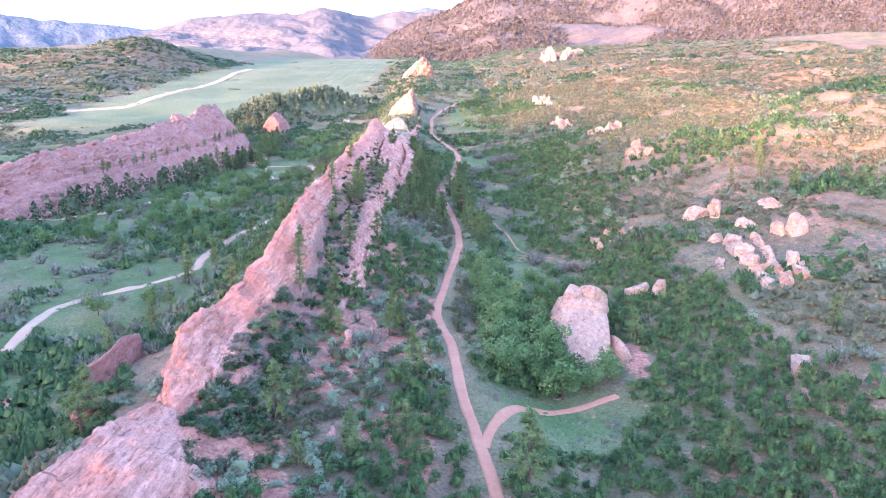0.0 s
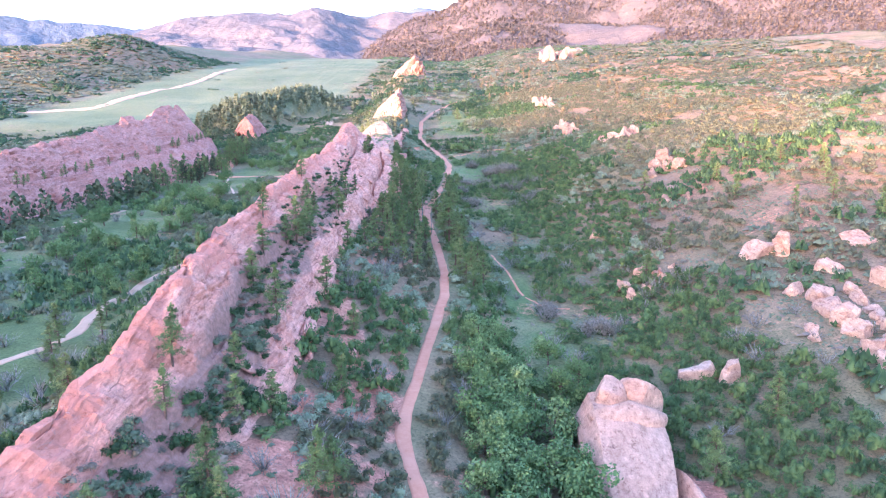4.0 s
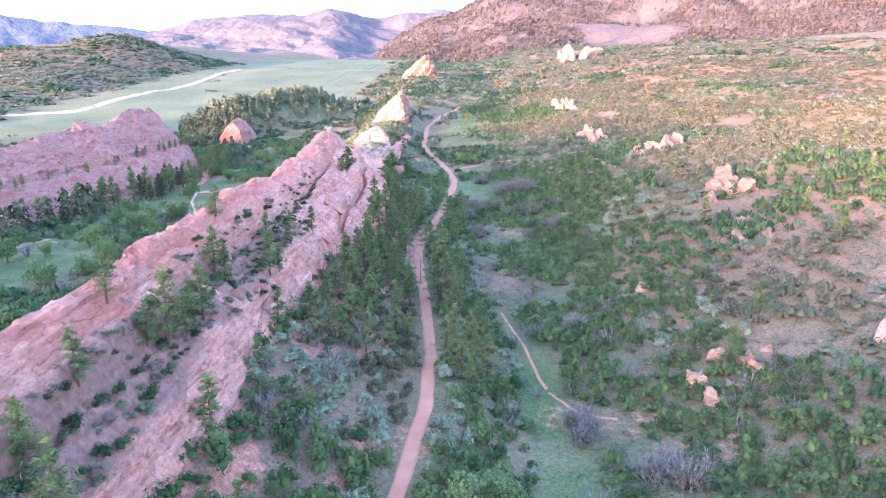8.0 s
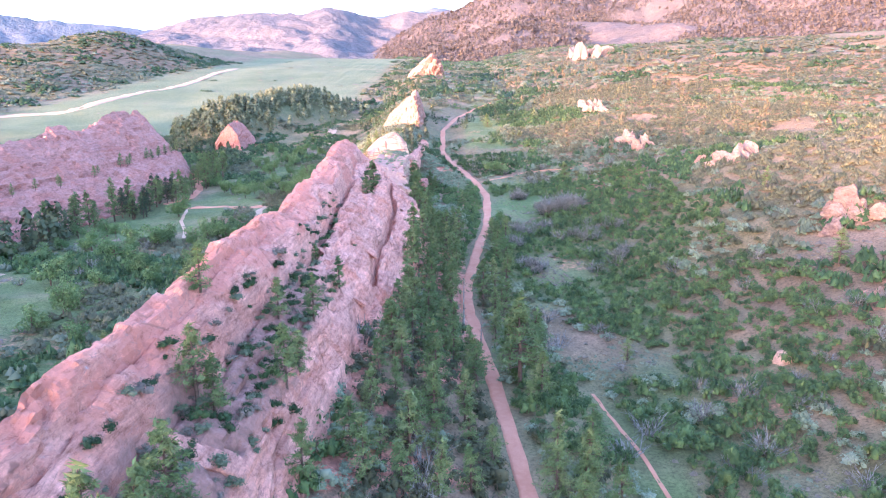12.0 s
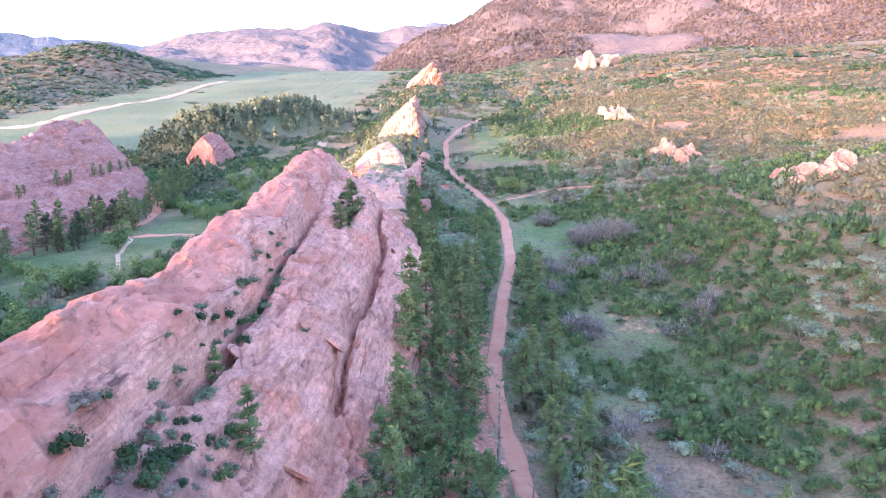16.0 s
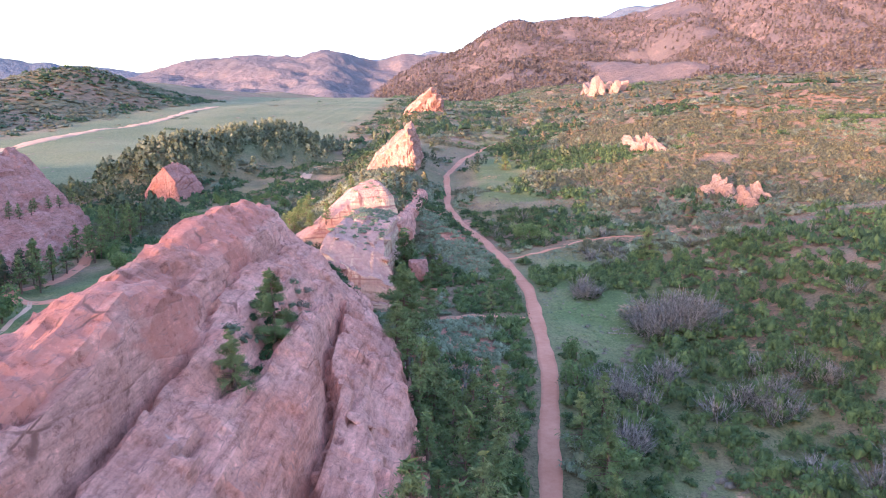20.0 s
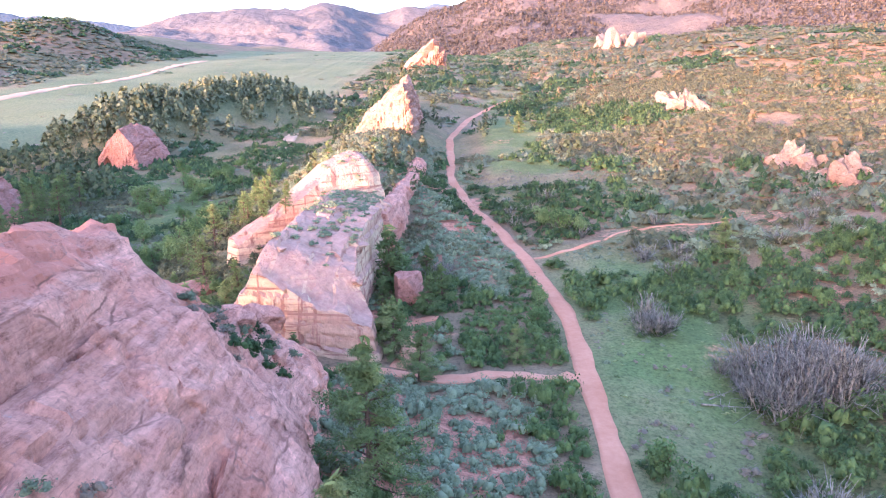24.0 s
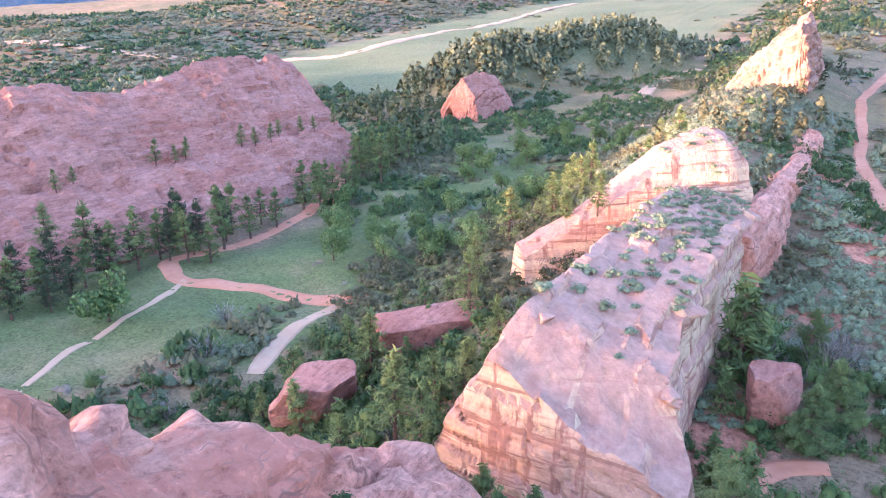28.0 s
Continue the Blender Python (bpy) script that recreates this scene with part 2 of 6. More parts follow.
def rock_material(name, pale, mid, deep, streak, bed=(0, 40, 0), lines=1.0):
    """Bedded sandstone: patches, thin beds, iron stains and cracks."""
    m, nodes, links, b = material(name, 0.92)
    patch = noise_node(nodes, links, 9.0, 6, (1.0, 0.5, 1.0, *bed), "Position")
    colour = ramp(nodes, links, patch, [(0.3, deep), (0.43, mid), (0.53, pale), (0.62, mid), (0.72, deep)])
    beds = noise_node(nodes, links, 2.6, 5, (0.16, 0.10, 2.2, *bed), "Position")
    colour = mix(nodes, links, sharp(nodes, links, beds, 0.5, 0.68), colour, streak)
    grain = noise_node(nodes, links, 0.7, 6, coords="Position", rough=0.65)
    colour = mix(nodes, links, 0.4, colour, ramp(nodes, links, grain, [(0.25, (0.34, 0.31, 0.30)), (0.45, (0.9, 0.89, 0.88)), (0.6, (1.05, 1.05, 1.05)), (0.75, (1.4, 1.36, 1.32))]), "MULTIPLY")
    stria = noise_node(nodes, links, 0.5, 7, (1.0, 0.14, 1.0, *bed), "Position", 0.7)
    colour = mix(nodes, links, 0.4 + 0.5 * lines, colour, ramp(nodes, links, stria, [(0.33, (0.50, 0.42, 0.40)), (0.47, (0.95, 0.94, 0.93)), (0.62, (1.2, 1.19, 1.18))]), "MULTIPLY")
    chip = noise_node(nodes, links, 0.28, 4, coords="Position", rough=0.7)
    colour = mix(nodes, links, 0.32, colour, ramp(nodes, links, chip, [(0.34, (0.45, 0.40, 0.38)), (0.48, (1, 1, 1)), (0.66, (1.25, 1.24, 1.22))]), "MULTIPLY")
    mottle = noise_node(nodes, links, 2.2, 8, (1.0, 0.4, 1.0, *bed), "Position", 0.75)
    colour = mix(nodes, links, 0.4, colour, ramp(nodes, links, mottle, [(0.32, (0.62, 0.52, 0.50)), (0.5, (1, 1, 1)), (0.68, (1.22, 1.2, 1.2))]), "MULTIPLY")
    rust = noise_node(nodes, links, 4.5, 6, (1.0, 0.45, 1.0, *bed), "Position", 0.62)
    upper = nodes.new("ShaderNodeMath")
    upper.operation = "MULTIPLY_ADD"
    links.new(attribute(nodes, "crest").outputs["Fac"], upper.inputs[0])
    upper.inputs[1].default_value = 0.27
    links.new(rust, upper.inputs[2])
    colour = mix(nodes, links, sharp(nodes, links, upper.outputs[0], 0.66, 0.76), colour, mix(nodes, links, grain, (0.48, 0.175, 0.12), (0.62, 0.28, 0.21)))
    crack = noise_node(nodes, links, 3.0, 6, (0.5, 0.16, 1.4, *bed), "Position", 0.7)
    dark = sharp(nodes, links, crack, 0.36, 0.27)
    colour = mix(nodes, links, dark, colour, (0.16, 0.075, 0.06))
    pit = noise_node(nodes, links, 0.9, 9, (1.0, 0.7, 1.0, *bed), "Position", 0.78)
    colour = mix(nodes, links, 0.8, colour, ramp(nodes, links, pit, [(0.36, (0.42, 0.34, 0.33)), (0.45, (0.92, 0.91, 0.9)), (0.56, (1.0, 1.0, 1.0)), (0.64, (1.35, 1.35, 1.34))]), "MULTIPLY")
    far_edge, tint = joints(nodes, links, 2.6, (1.0, 0.3, 1.0, bed[0], bed[1], bed[2] + 5), 1.2)
    near_edge, tint2 = joints(nodes, links, 0.8, (1.0, 0.12, 1.0, bed[0], bed[1], bed[2] - 14), 0.7)
    colour = mix(nodes, links, 0.6 * lines, colour, ramp(nodes, links, tint, [(0.0, (0.72, 0.66, 0.64)), (0.5, (1, 1, 1)), (1.0, (1.14, 1.16, 1.17))]), "MULTIPLY")
    colour = mix(nodes, links, 0.5 * lines, colour, ramp(nodes, links, tint2, [(0.0, (0.80, 0.77, 0.76)), (0.5, (1, 1, 1)), (1.0, (1.14, 1.14, 1.14))]), "MULTIPLY")
    gap = noise_node(nodes, links, 5.0, 3, coords="Position")
    show = nodes.new("ShaderNodeMath")
    show.operation = "MULTIPLY"
    links.new(sharp(nodes, links, gap, 0.72 - 0.22 * lines, 0.84 - 0.22 * lines), show.inputs[0])
    links.new(sharp(nodes, links, far_edge, 0.030, 0.006), show.inputs[1])
    colour = mix(nodes, links, show.outputs[0], colour, (0.26, 0.12, 0.09))
    show2 = nodes.new("ShaderNodeMath")
    show2.operation = "MULTIPLY"
    links.new(sharp(nodes, links, grain, 0.72 - 0.30 * lines, 0.90 - 0.30 * lines), show2.inputs[0])
    links.new(sharp(nodes, links, near_edge, 0.04, 0.01), show2.inputs[1])
    colour = mix(nodes, links, show2.outputs[0], colour, (0.38, 0.19, 0.15))
    lichen = noise_node(nodes, links, 1.6, 6, coords="Position", rough=0.7)
    colour = mix(nodes, links, sharp(nodes, links, lichen, 0.64, 0.78), colour, (0.47, 0.36, 0.34))
    pocket = nodes.new("ShaderNodeMath")
    pocket.operation = "MULTIPLY_ADD"
    links.new(mottle, pocket.inputs[0])
    pocket.inputs[1].default_value = 1.3
    links.new(attribute(nodes, "soil").outputs["Fac"], pocket.inputs[2])
    colour = mix(nodes, links, sharp(nodes, links, pocket.outputs[0], 1.0, 1.3), colour, ramp(nodes, links, grain, [(0.3, (0.20, 0.115, 0.09)), (0.55, (0.33, 0.175, 0.14)), (0.75, (0.42, 0.25, 0.21))]))
    links.new(colour, b.inputs["Base Color"])
    height = mix(nodes, links, 0.45, pit, mix(nodes, links, 0.4, mix(nodes, links, 0.5, mix(nodes, links, 0.5, beds, grain), crack), mix(nodes, links, 0.6, sharp(nodes, links, far_edge, 0.0, 0.05), tint)))
    bumped(nodes, links, b, height, 0.8, 0.8)
    return m


def banded_material(name):
    """Level-bedded sandstone: courses of gold, orange and rose, dark water streaks down the faces, pinker on upward
    faces.
    """
    m, nodes, links, b = material(name, 0.92)
    course = noise_node(nodes, links, 2.2, 4, (0.05, 0.05, 0.55, 6, 4, 0), "Position", 0.6)
    colour = ramp(nodes, links, course, [(0.32, (0.44, 0.23, 0.17)), (0.45, (0.56, 0.35, 0.25)), (0.54, (0.63, 0.46, 0.31)), (0.63, (0.54, 0.33, 0.25)), (0.72, (0.58, 0.38, 0.29))])
    thin = noise_node(nodes, links, 0.55, 3, (0.06, 0.06, 1.0, 6, 4, 0), "Position", 0.6)
    colour = mix(nodes, links, sharp(nodes, links, thin, 0.46, 0.38), colour, (0.35, 0.18, 0.135))
    streak = noise_node(nodes, links, 1.1, 4, (1.0, 1.0, 0.07), "Position", 0.6)
    colour = mix(nodes, links, sharp(nodes, links, streak, 0.54, 0.64), colour, (0.35, 0.17, 0.13))
    grain = noise_node(nodes, links, 0.6, 6, coords="Position", rough=0.65)
    colour = mix(nodes, links, 0.5, colour, ramp(nodes, links, grain, [(0.25, (0.5, 0.48, 0.47)), (0.5, (0.97, 0.97, 0.97)), (0.75, (1.25, 1.22, 1.2))]), "MULTIPLY")
    split = nodes.new("ShaderNodeSeparateXYZ")
    links.new(nodes.new("ShaderNodeNewGeometry").outputs["True Normal"], split.inputs[0])
    wide = noise_node(nodes, links, 3.0, 5, coords="Position", rough=0.65)
    top_pink = ramp(nodes, links, wide, [(0.35, (0.40, 0.215, 0.17)), (0.5, (0.47, 0.28, 0.225)), (0.65, (0.36, 0.215, 0.165))])
    top_pink = mix(nodes, links, 0.5, top_pink, ramp(nodes, links, grain, [(0.25, (0.5, 0.5, 0.5)), (0.75, (1.3, 1.3, 1.3))]), "MULTIPLY")
    colour = mix(nodes, links, sharp(nodes, links, split.outputs["Z"], 0.5, 0.72), colour, top_pink)
    links.new(colour, b.inputs["Base Color"])
    bumped(nodes, links, b, mix(nodes, links, 0.5, mix(nodes, links, 0.5, thin, streak), grain), 1.0, 0.6)
    return m


def leaf_material(name, stops, size=3.5, rough=0.75):
    m, nodes, links, b = material(name, rough)
    island = nodes.new("ShaderNodeNewGeometry").outputs["Random Per Island"]
    own = ramp(nodes, links, island, [(0.0, (0.76, 0.78, 0.76)), (0.5, (1, 1, 1)), (1.0, (1.25, 1.22, 1.16))])
    where = noise_node(nodes, links, size, 3, coords="Position")
    obj = nodes.new("ShaderNodeObjectInfo").outputs["Random"]
    add = nodes.new("ShaderNodeMath")
    add.operation = "MULTIPLY_ADD"
    links.new(obj, add.inputs[0])
    add.inputs[1].default_value = 0.22
    links.new(where, add.inputs[2])
    sub = nodes.new("ShaderNodeMath")
    sub.operation = "SUBTRACT"
    links.new(add.outputs[0], sub.inputs[0])
    sub.inputs[1].default_value = 0.11
    colour = mix(nodes, links, 1.0, ramp(nodes, links, sub.outputs[0], stops), own, "MULTIPLY")
    links.new(colour, b.inputs["Base Color"])
    b.inputs["Subsurface Weight"].default_value = 0.0
    thin = nodes.new("ShaderNodeBsdfTranslucent")
    links.new(colour, thin.inputs["Color"])
    blend = nodes.new("ShaderNodeMixShader")
    blend.inputs[0].default_value = 0.10
    links.new(b.outputs[0], blend.inputs[1])
    links.new(thin.outputs[0], blend.inputs[2])
    links.new(blend.outputs[0], nodes["Material Output"].inputs["Surface"])
    return m


def ground_material():
    """Grass, dry grass, grey sage litter and red soil, by what covers the ground."""
    m, nodes, links, b = material("land", 1.0)
    cover = attribute(nodes, "cover")
    split = nodes.new("ShaderNodeSeparateColor")
    links.new(cover.outputs["Color"], split.inputs["Color"])
    big = noise_node(nodes, links, 16, 6, coords="Position", rough=0.6)
    fine = noise_node(nodes, links, 1.3, 6, coords="Position", rough=0.7)
    grass = ramp(nodes, links, big, [(0.32, (0.08, 0.112, 0.038)), (0.5, (0.112, 0.148, 0.052)), (0.64, (0.17, 0.168, 0.078))])
    sage = ramp(nodes, links, big, [(0.3, (0.14, 0.10, 0.062)), (0.5, (0.21, 0.14, 0.09)), (0.7, (0.30, 0.185, 0.125))])
    soil = ramp(nodes, links, fine, [(0.3, (0.30, 0.125, 0.09)), (0.55, (0.42, 0.19, 0.13)), (0.75, (0.5, 0.27, 0.2))])
    colour = mix(nodes, links, split.outputs["Green"], sage, grass)
    edge = nodes.new("ShaderNodeMath")
    edge.operation = "MULTIPLY_ADD"
    links.new(fine, edge.inputs[0])
    edge.inputs[1].default_value = 0.9
    links.new(split.outputs["Red"], edge.inputs[2])
    colour = mix(nodes, links, sharp(nodes, links, edge.outputs[0], 0.8, 1.15), colour, soil)
    colour = mix(nodes, links, split.outputs["Blue"], colour, ramp(nodes, links, mix(nodes, links, 0.5, fine, noise_node(nodes, links, 60, 5, coords="Position")), [(0.36, (0.09, 0.12, 0.06)), (0.5, (0.135, 0.16, 0.085)), (0.64, (0.185, 0.195, 0.11))]))
    colour = mix(nodes, links, 0.6, colour, ramp(nodes, links, fine, [(0.25, (0.5, 0.5, 0.5)), (0.5, (1, 1, 1)), (0.75, (1.35, 1.35, 1.3))]), "MULTIPLY")
    tufts = noise_node(nodes, links, 0.42, 4, coords="Position", rough=0.75)
    colour = mix(nodes, links, 0.75, colour, ramp(nodes, links, tufts, [(0.36, (0.42, 0.45, 0.42)), (0.5, (1, 1, 1)), (0.66, (1.35, 1.3, 1.3))]), "MULTIPLY")
    links.new(colour, b.inputs["Base Color"])
    bumped(nodes, links, b, fine, 0.8, 0.35)
    return m


def trail_material(name, low, high):
    m, nodes, links, b = material(name, 1.0)
    fine = noise_node(nodes, links, 0.9, 6, coords="Position", rough=0.7)
    wide = noise_node(nodes, links, 5.0, 4, coords="Position")
    colour = mix(nodes, links, 0.5, ramp(nodes, links, fine, [(0.3, low), (0.7, high)]), ramp(nodes, links, wide, [(0.35, low), (0.65, high)]))
    links.new(colour, b.inputs["Base Color"])
    bumped(nodes, links, b, fine, 0.5, 0.1)
    return m


def mountain_material(name, forest, slope, rock, size):
    m, nodes, links, b = material(name, 1.0)
    wide = noise_node(nodes, links, size, 7, coords="Position", rough=0.6)
    colour = ramp(nodes, links, wide, [(0.36, forest), (0.5, slope), (0.6, forest), (0.72, rock)])
    fine = noise_node(nodes, links, size * 0.09, 5, coords="Position", rough=0.65)
    colour = mix(nodes, links, 0.6, colour, ramp(nodes, links, fine, [(0.3, (0.55, 0.55, 0.55)), (0.7, (1.35, 1.3, 1.3))]), "MULTIPLY")
    trees = noise_node(nodes, links, 15.0, 3, (1, 1, 0.5), "Position", 0.6)
    stand = noise_node(nodes, links, size * 0.6, 5, coords="Position", rough=0.6)
    speck = nodes.new("ShaderNodeMath")
    speck.operation = "MULTIPLY_ADD"
    links.new(stand, speck.inputs[0])
    speck.inputs[1].default_value = 0.8
    links.new(trees, speck.inputs[2])
    colour = mix(nodes, links, sharp(nodes, links, speck.outputs[0], 0.86, 0.96), colour, forest)
    crag = noise_node(nodes, links, size * 0.45, 7, coords="Position", rough=0.7)
    colour = mix(nodes, links, sharp(nodes, links, crag, 0.65, 0.74), colour, rock)
    links.new(colour, b.inputs["Base Color"])
    bumped(nodes, links, b, fine, 0.8, size * 0.04)
    return m


# ---- parts and rocks ----
def thing(name, mesh, mat, label, category, group="", kind=""):
    ob = new(name, mesh)
    mesh.materials.append(mat)
    return tagged(ob, label, category, group, kind)


def crisp(mesh, degrees=38):
    mesh.set_sharp_from_angle(angle=radians(degrees))
    return mesh


def part_of(parent, name, mesh, mat, label=""):
    ob = new(name, mesh)
    if mat and not mesh.materials:
        mesh.materials.append(mat)
    ob.parent = parent
    return tagged(ob, label)


def blocks(dip, strike, seed, wide, long):
    """Joint-bounded blocks: each lies a little higher or lower than its neighbours. -0.5 to 0.5."""
    a = dip / wide + 1.3 * (fbm(dip, strike, wide * 3, 3, seed) - 0.5)
    row = np.floor(a).astype(int)
    b = strike / long + 1.6 * (fbm(dip, strike, long * 1.5, 3, seed + 3) - 0.5) + TABLE[row & 255, seed]
    col = np.floor(b).astype(int)
    return TABLE[(row * 7 + 31 * seed) & 255, (col * 13 + 5 * seed) & 255] - 0.5


def sheets(dip, strike, seed, amount, steps=6):
    """Sheets of stone peeling off a slab: flat plateaus with sharp edges drawn out along the strike."""
    q = fbm(dip, strike / 3.5, 9.0, 3, seed, 0.5) * steps * 1.6
    return amount * (np.floor(q) + step(0.9, 1.0, q % 1.0)) / steps


def relief(v, normal, size, amount, seed, bed, terraces=0.0, rough=1.0):
    """Weathers a rock: blocks, peeling sheets, beds cut back in steps, joints and grain."""
    lumps = fbm3(v, size, 3, seed) - 0.5
    across = v @ bed
    layer = across / 1.7 + 1.2 * fbm3(v, 9.0, 2, seed + 5)
    cut = np.abs((layer % 1.0) - 0.5) * 2
    fine = fbm3(v, 1.1, 3, seed + 9) - 0.5
    dip = v @ np.array([bed[2], 0.0, -bed[0]])
    peel = sheets(dip, v[:, 1], seed + 2, 2.2 * terraces) - 0.9 * terraces
    small = blocks(dip, v[:, 1], seed + 1, 1.6, 3.5)
    big = blocks(dip, v[:, 1], seed + 6, 4.5, 13.0)
    plate = blocks(dip, v[:, 1], seed + 8, 0.9, 1.7)
    joint = np.abs(fbm(dip * 0.8, v[:, 1] * 0.2, 5.0, 3, seed + 4) - 0.5)
    gash = -0.9 * np.exp(-(joint / 0.012) ** 2)
    return v + normal * (amount * (0.35 * lumps + 0.25 * fine + 0.55 * small + 0.45 * big + 0.5 * plate) + terraces * 0.6 * (cut ** 3 - 0.25) + 0.4 * rough * (fbm3(v * [1, 0.6, 1], 2.6, 4, seed + 11) - 0.5) + peel + gash * amount)[:, None]


def grid_normals(p):
    """Normals of a grid of points (rows, cols, 3)."""
    n = np.cross(np.gradient(p, axis=0), np.gradient(p, axis=1))
    return n / np.maximum(np.linalg.norm(n, axis=-1, keepdims=True), 1e-6)


def gully(place, y):
    """The scrub-filled hollow along the lower slab, by place across the profile, 0 to 1."""
    middle = 3.0 + 0.25 * (fbm(y, y * 0 + 4, 14, 3, 14) - 0.5) + 0.35 * step(150, 110, y)
    return np.exp(-((place - middle) / (0.42 + 0.5 * (fbm(y, place * 9, 9, 3, 15) - 0.5))) ** 2) * step(84, 100, y) * step(236, 205, y)


BED = np.array([0.62, 0.0, 0.78])


def fin(name, stations, mat, label, spacing=0.8, amount=0.9, seed=1, terraces=0.35, ends=(True, True), axis=(0.0, 1.0), origin=(0.0, 0.0), bed=BED, category="rock ridge", clefts=(), dents=(), jag=0.0, rust=0.0, edge=27):
    """A tilted rock fin: profiles of (across, height) at stations along it, swept and weathered. Each end falls off as a broken face."""
    along = np.array([s[0] for s in stations], float)
    rows = max(int((along[-1] - along[0]) / spacing), 6)
    u = np.linspace(along[0], along[-1], rows)
    shape = np.array([s[1] for s in stations], float)
    k = shape.shape[1]
    prof = np.stack([np.stack([soft_line(u, along, shape[:, i, c], spacing * 3) for c in (0, 1)], -1) for i in range(k)], 1)
    if jag:
        rng = np.random.RandomState(seed)
        knots = np.cumsum(rng.uniform(1.5, 7.0, int((along[-1] - along[0]) / 3))) + along[0]
        prof[:, 2, 1] += jag * np.interp(u, knots, rng.uniform(-1, 0.7, len(knots)))
        prof[:, 2, 0] += jag * np.interp(u, knots + 2, rng.uniform(-1, 1, len(knots)))
    lengths = np.linalg.norm(np.diff(shape.mean(0), axis=0), axis=-1)
    counts = np.maximum((lengths / spacing).astype(int), 2)
    cols = [prof[:, i] + (prof[:, i + 1] - prof[:, i])[:, :] * s for i in range(k - 1) for s in np.linspace(0, 1, counts[i], endpoint=False)]
    g = np.stack(cols + [prof[:, -1]], 1)
    place = np.array([i + s for i in range(k - 1) for s in np.linspace(0, 1, counts[i], endpoint=False)] + [k - 1.0])
    base = np.minimum(g[:, :1, 1], g[:, -1:, 1])
    p = np.concatenate([g[..., :1], np.repeat(u[:, None, None], g.shape[1], 1), g[..., 1:]], -1)
    drop = 9
    if ends[0]:
        low = np.repeat(p[:1], drop, 0)
        f = np.linspace(0, 1, drop, endpoint=False)[:, None]
        low[..., 2] = base[:1] + (low[..., 2] - base[:1]) * f
        low[..., 1] -= (1 - f) * 1.2
        p = np.concatenate([low, p], 0)
    if ends[1]:
        low = np.repeat(p[-1:], drop, 0)
        f = np.linspace(1, 0, drop + 1)[1:, None]
        low[..., 2] = base[-1:] + (low[..., 2] - base[-1:]) * f
        low[..., 1] += (1 - f) * 1.2
        p = np.concatenate([p, low], 0)
    n = grid_normals(p)
    flat = relief(p.reshape(-1, 3), -n.reshape(-1, 3), 7.0, amount, seed, bed, terraces, min(1.0, 2 * terraces + 0.1))
    for x0, x1, y0, y1, deep, wide, lift in clefts:
        # a cleft down the slab, with the sheet on its upper side standing proud
        run = np.clip((flat[:, 1] - y0) / (y1 - y0), 0, 1)
        line = x0 + (x1 - x0) * run + 2.4 * (fbm(flat[:, 1], flat[:, 1] * 0 + x0, 14, 3, seed) - 0.5)
        inside = step(y0 - 4, y0 + 4, flat[:, 1]) * step(y1 + 4, y1 - 4, flat[:, 1])
        off = flat[:, 0] - line
        flat[:, 2] += inside * (lift * step(0.3, -0.3, off) * step(-7, -3, off) - 1.3 * deep * np.exp(-(off / (0.62 * wide)) ** 2))
    for dx, dy, dz, wide, high, push in dents:
        near = step(1.0, 0.55, np.hypot((flat[:, 0] - dx) / wide, (flat[:, 2] - dz) / high)) * (np.abs(flat[:, 1] - dy) < 4)
        flat[:, 1] += push * near
    ax = np.array(axis) / np.linalg.norm(axis)
    xy = np.stack([origin[0] + flat[:, 0] * ax[1] + flat[:, 1] * ax[0], origin[1] - flat[:, 0] * ax[0] + flat[:, 1] * ax[1]], 1)
    m = mesh_of(name, np.column_stack([xy, flat[:, 2]]), grid_faces(*p.shape[:2])[:, ::-1], True)
    near_crest = rust * np.tile(step(2.95, 2.15, place), p.shape[0]).astype(np.float32)
    m.attributes.new("crest", "FLOAT", "POINT").data.foreach_set("value", near_crest)
    if rust == 1.0:
        low = np.tile(place, p.shape[0])
        m.attributes.new("soil", "FLOAT", "POINT").data.foreach_set("value", gully(low, flat[:, 1]).astype(np.float32))
    return thing(name, crisp(m, edge), mat, label, category)


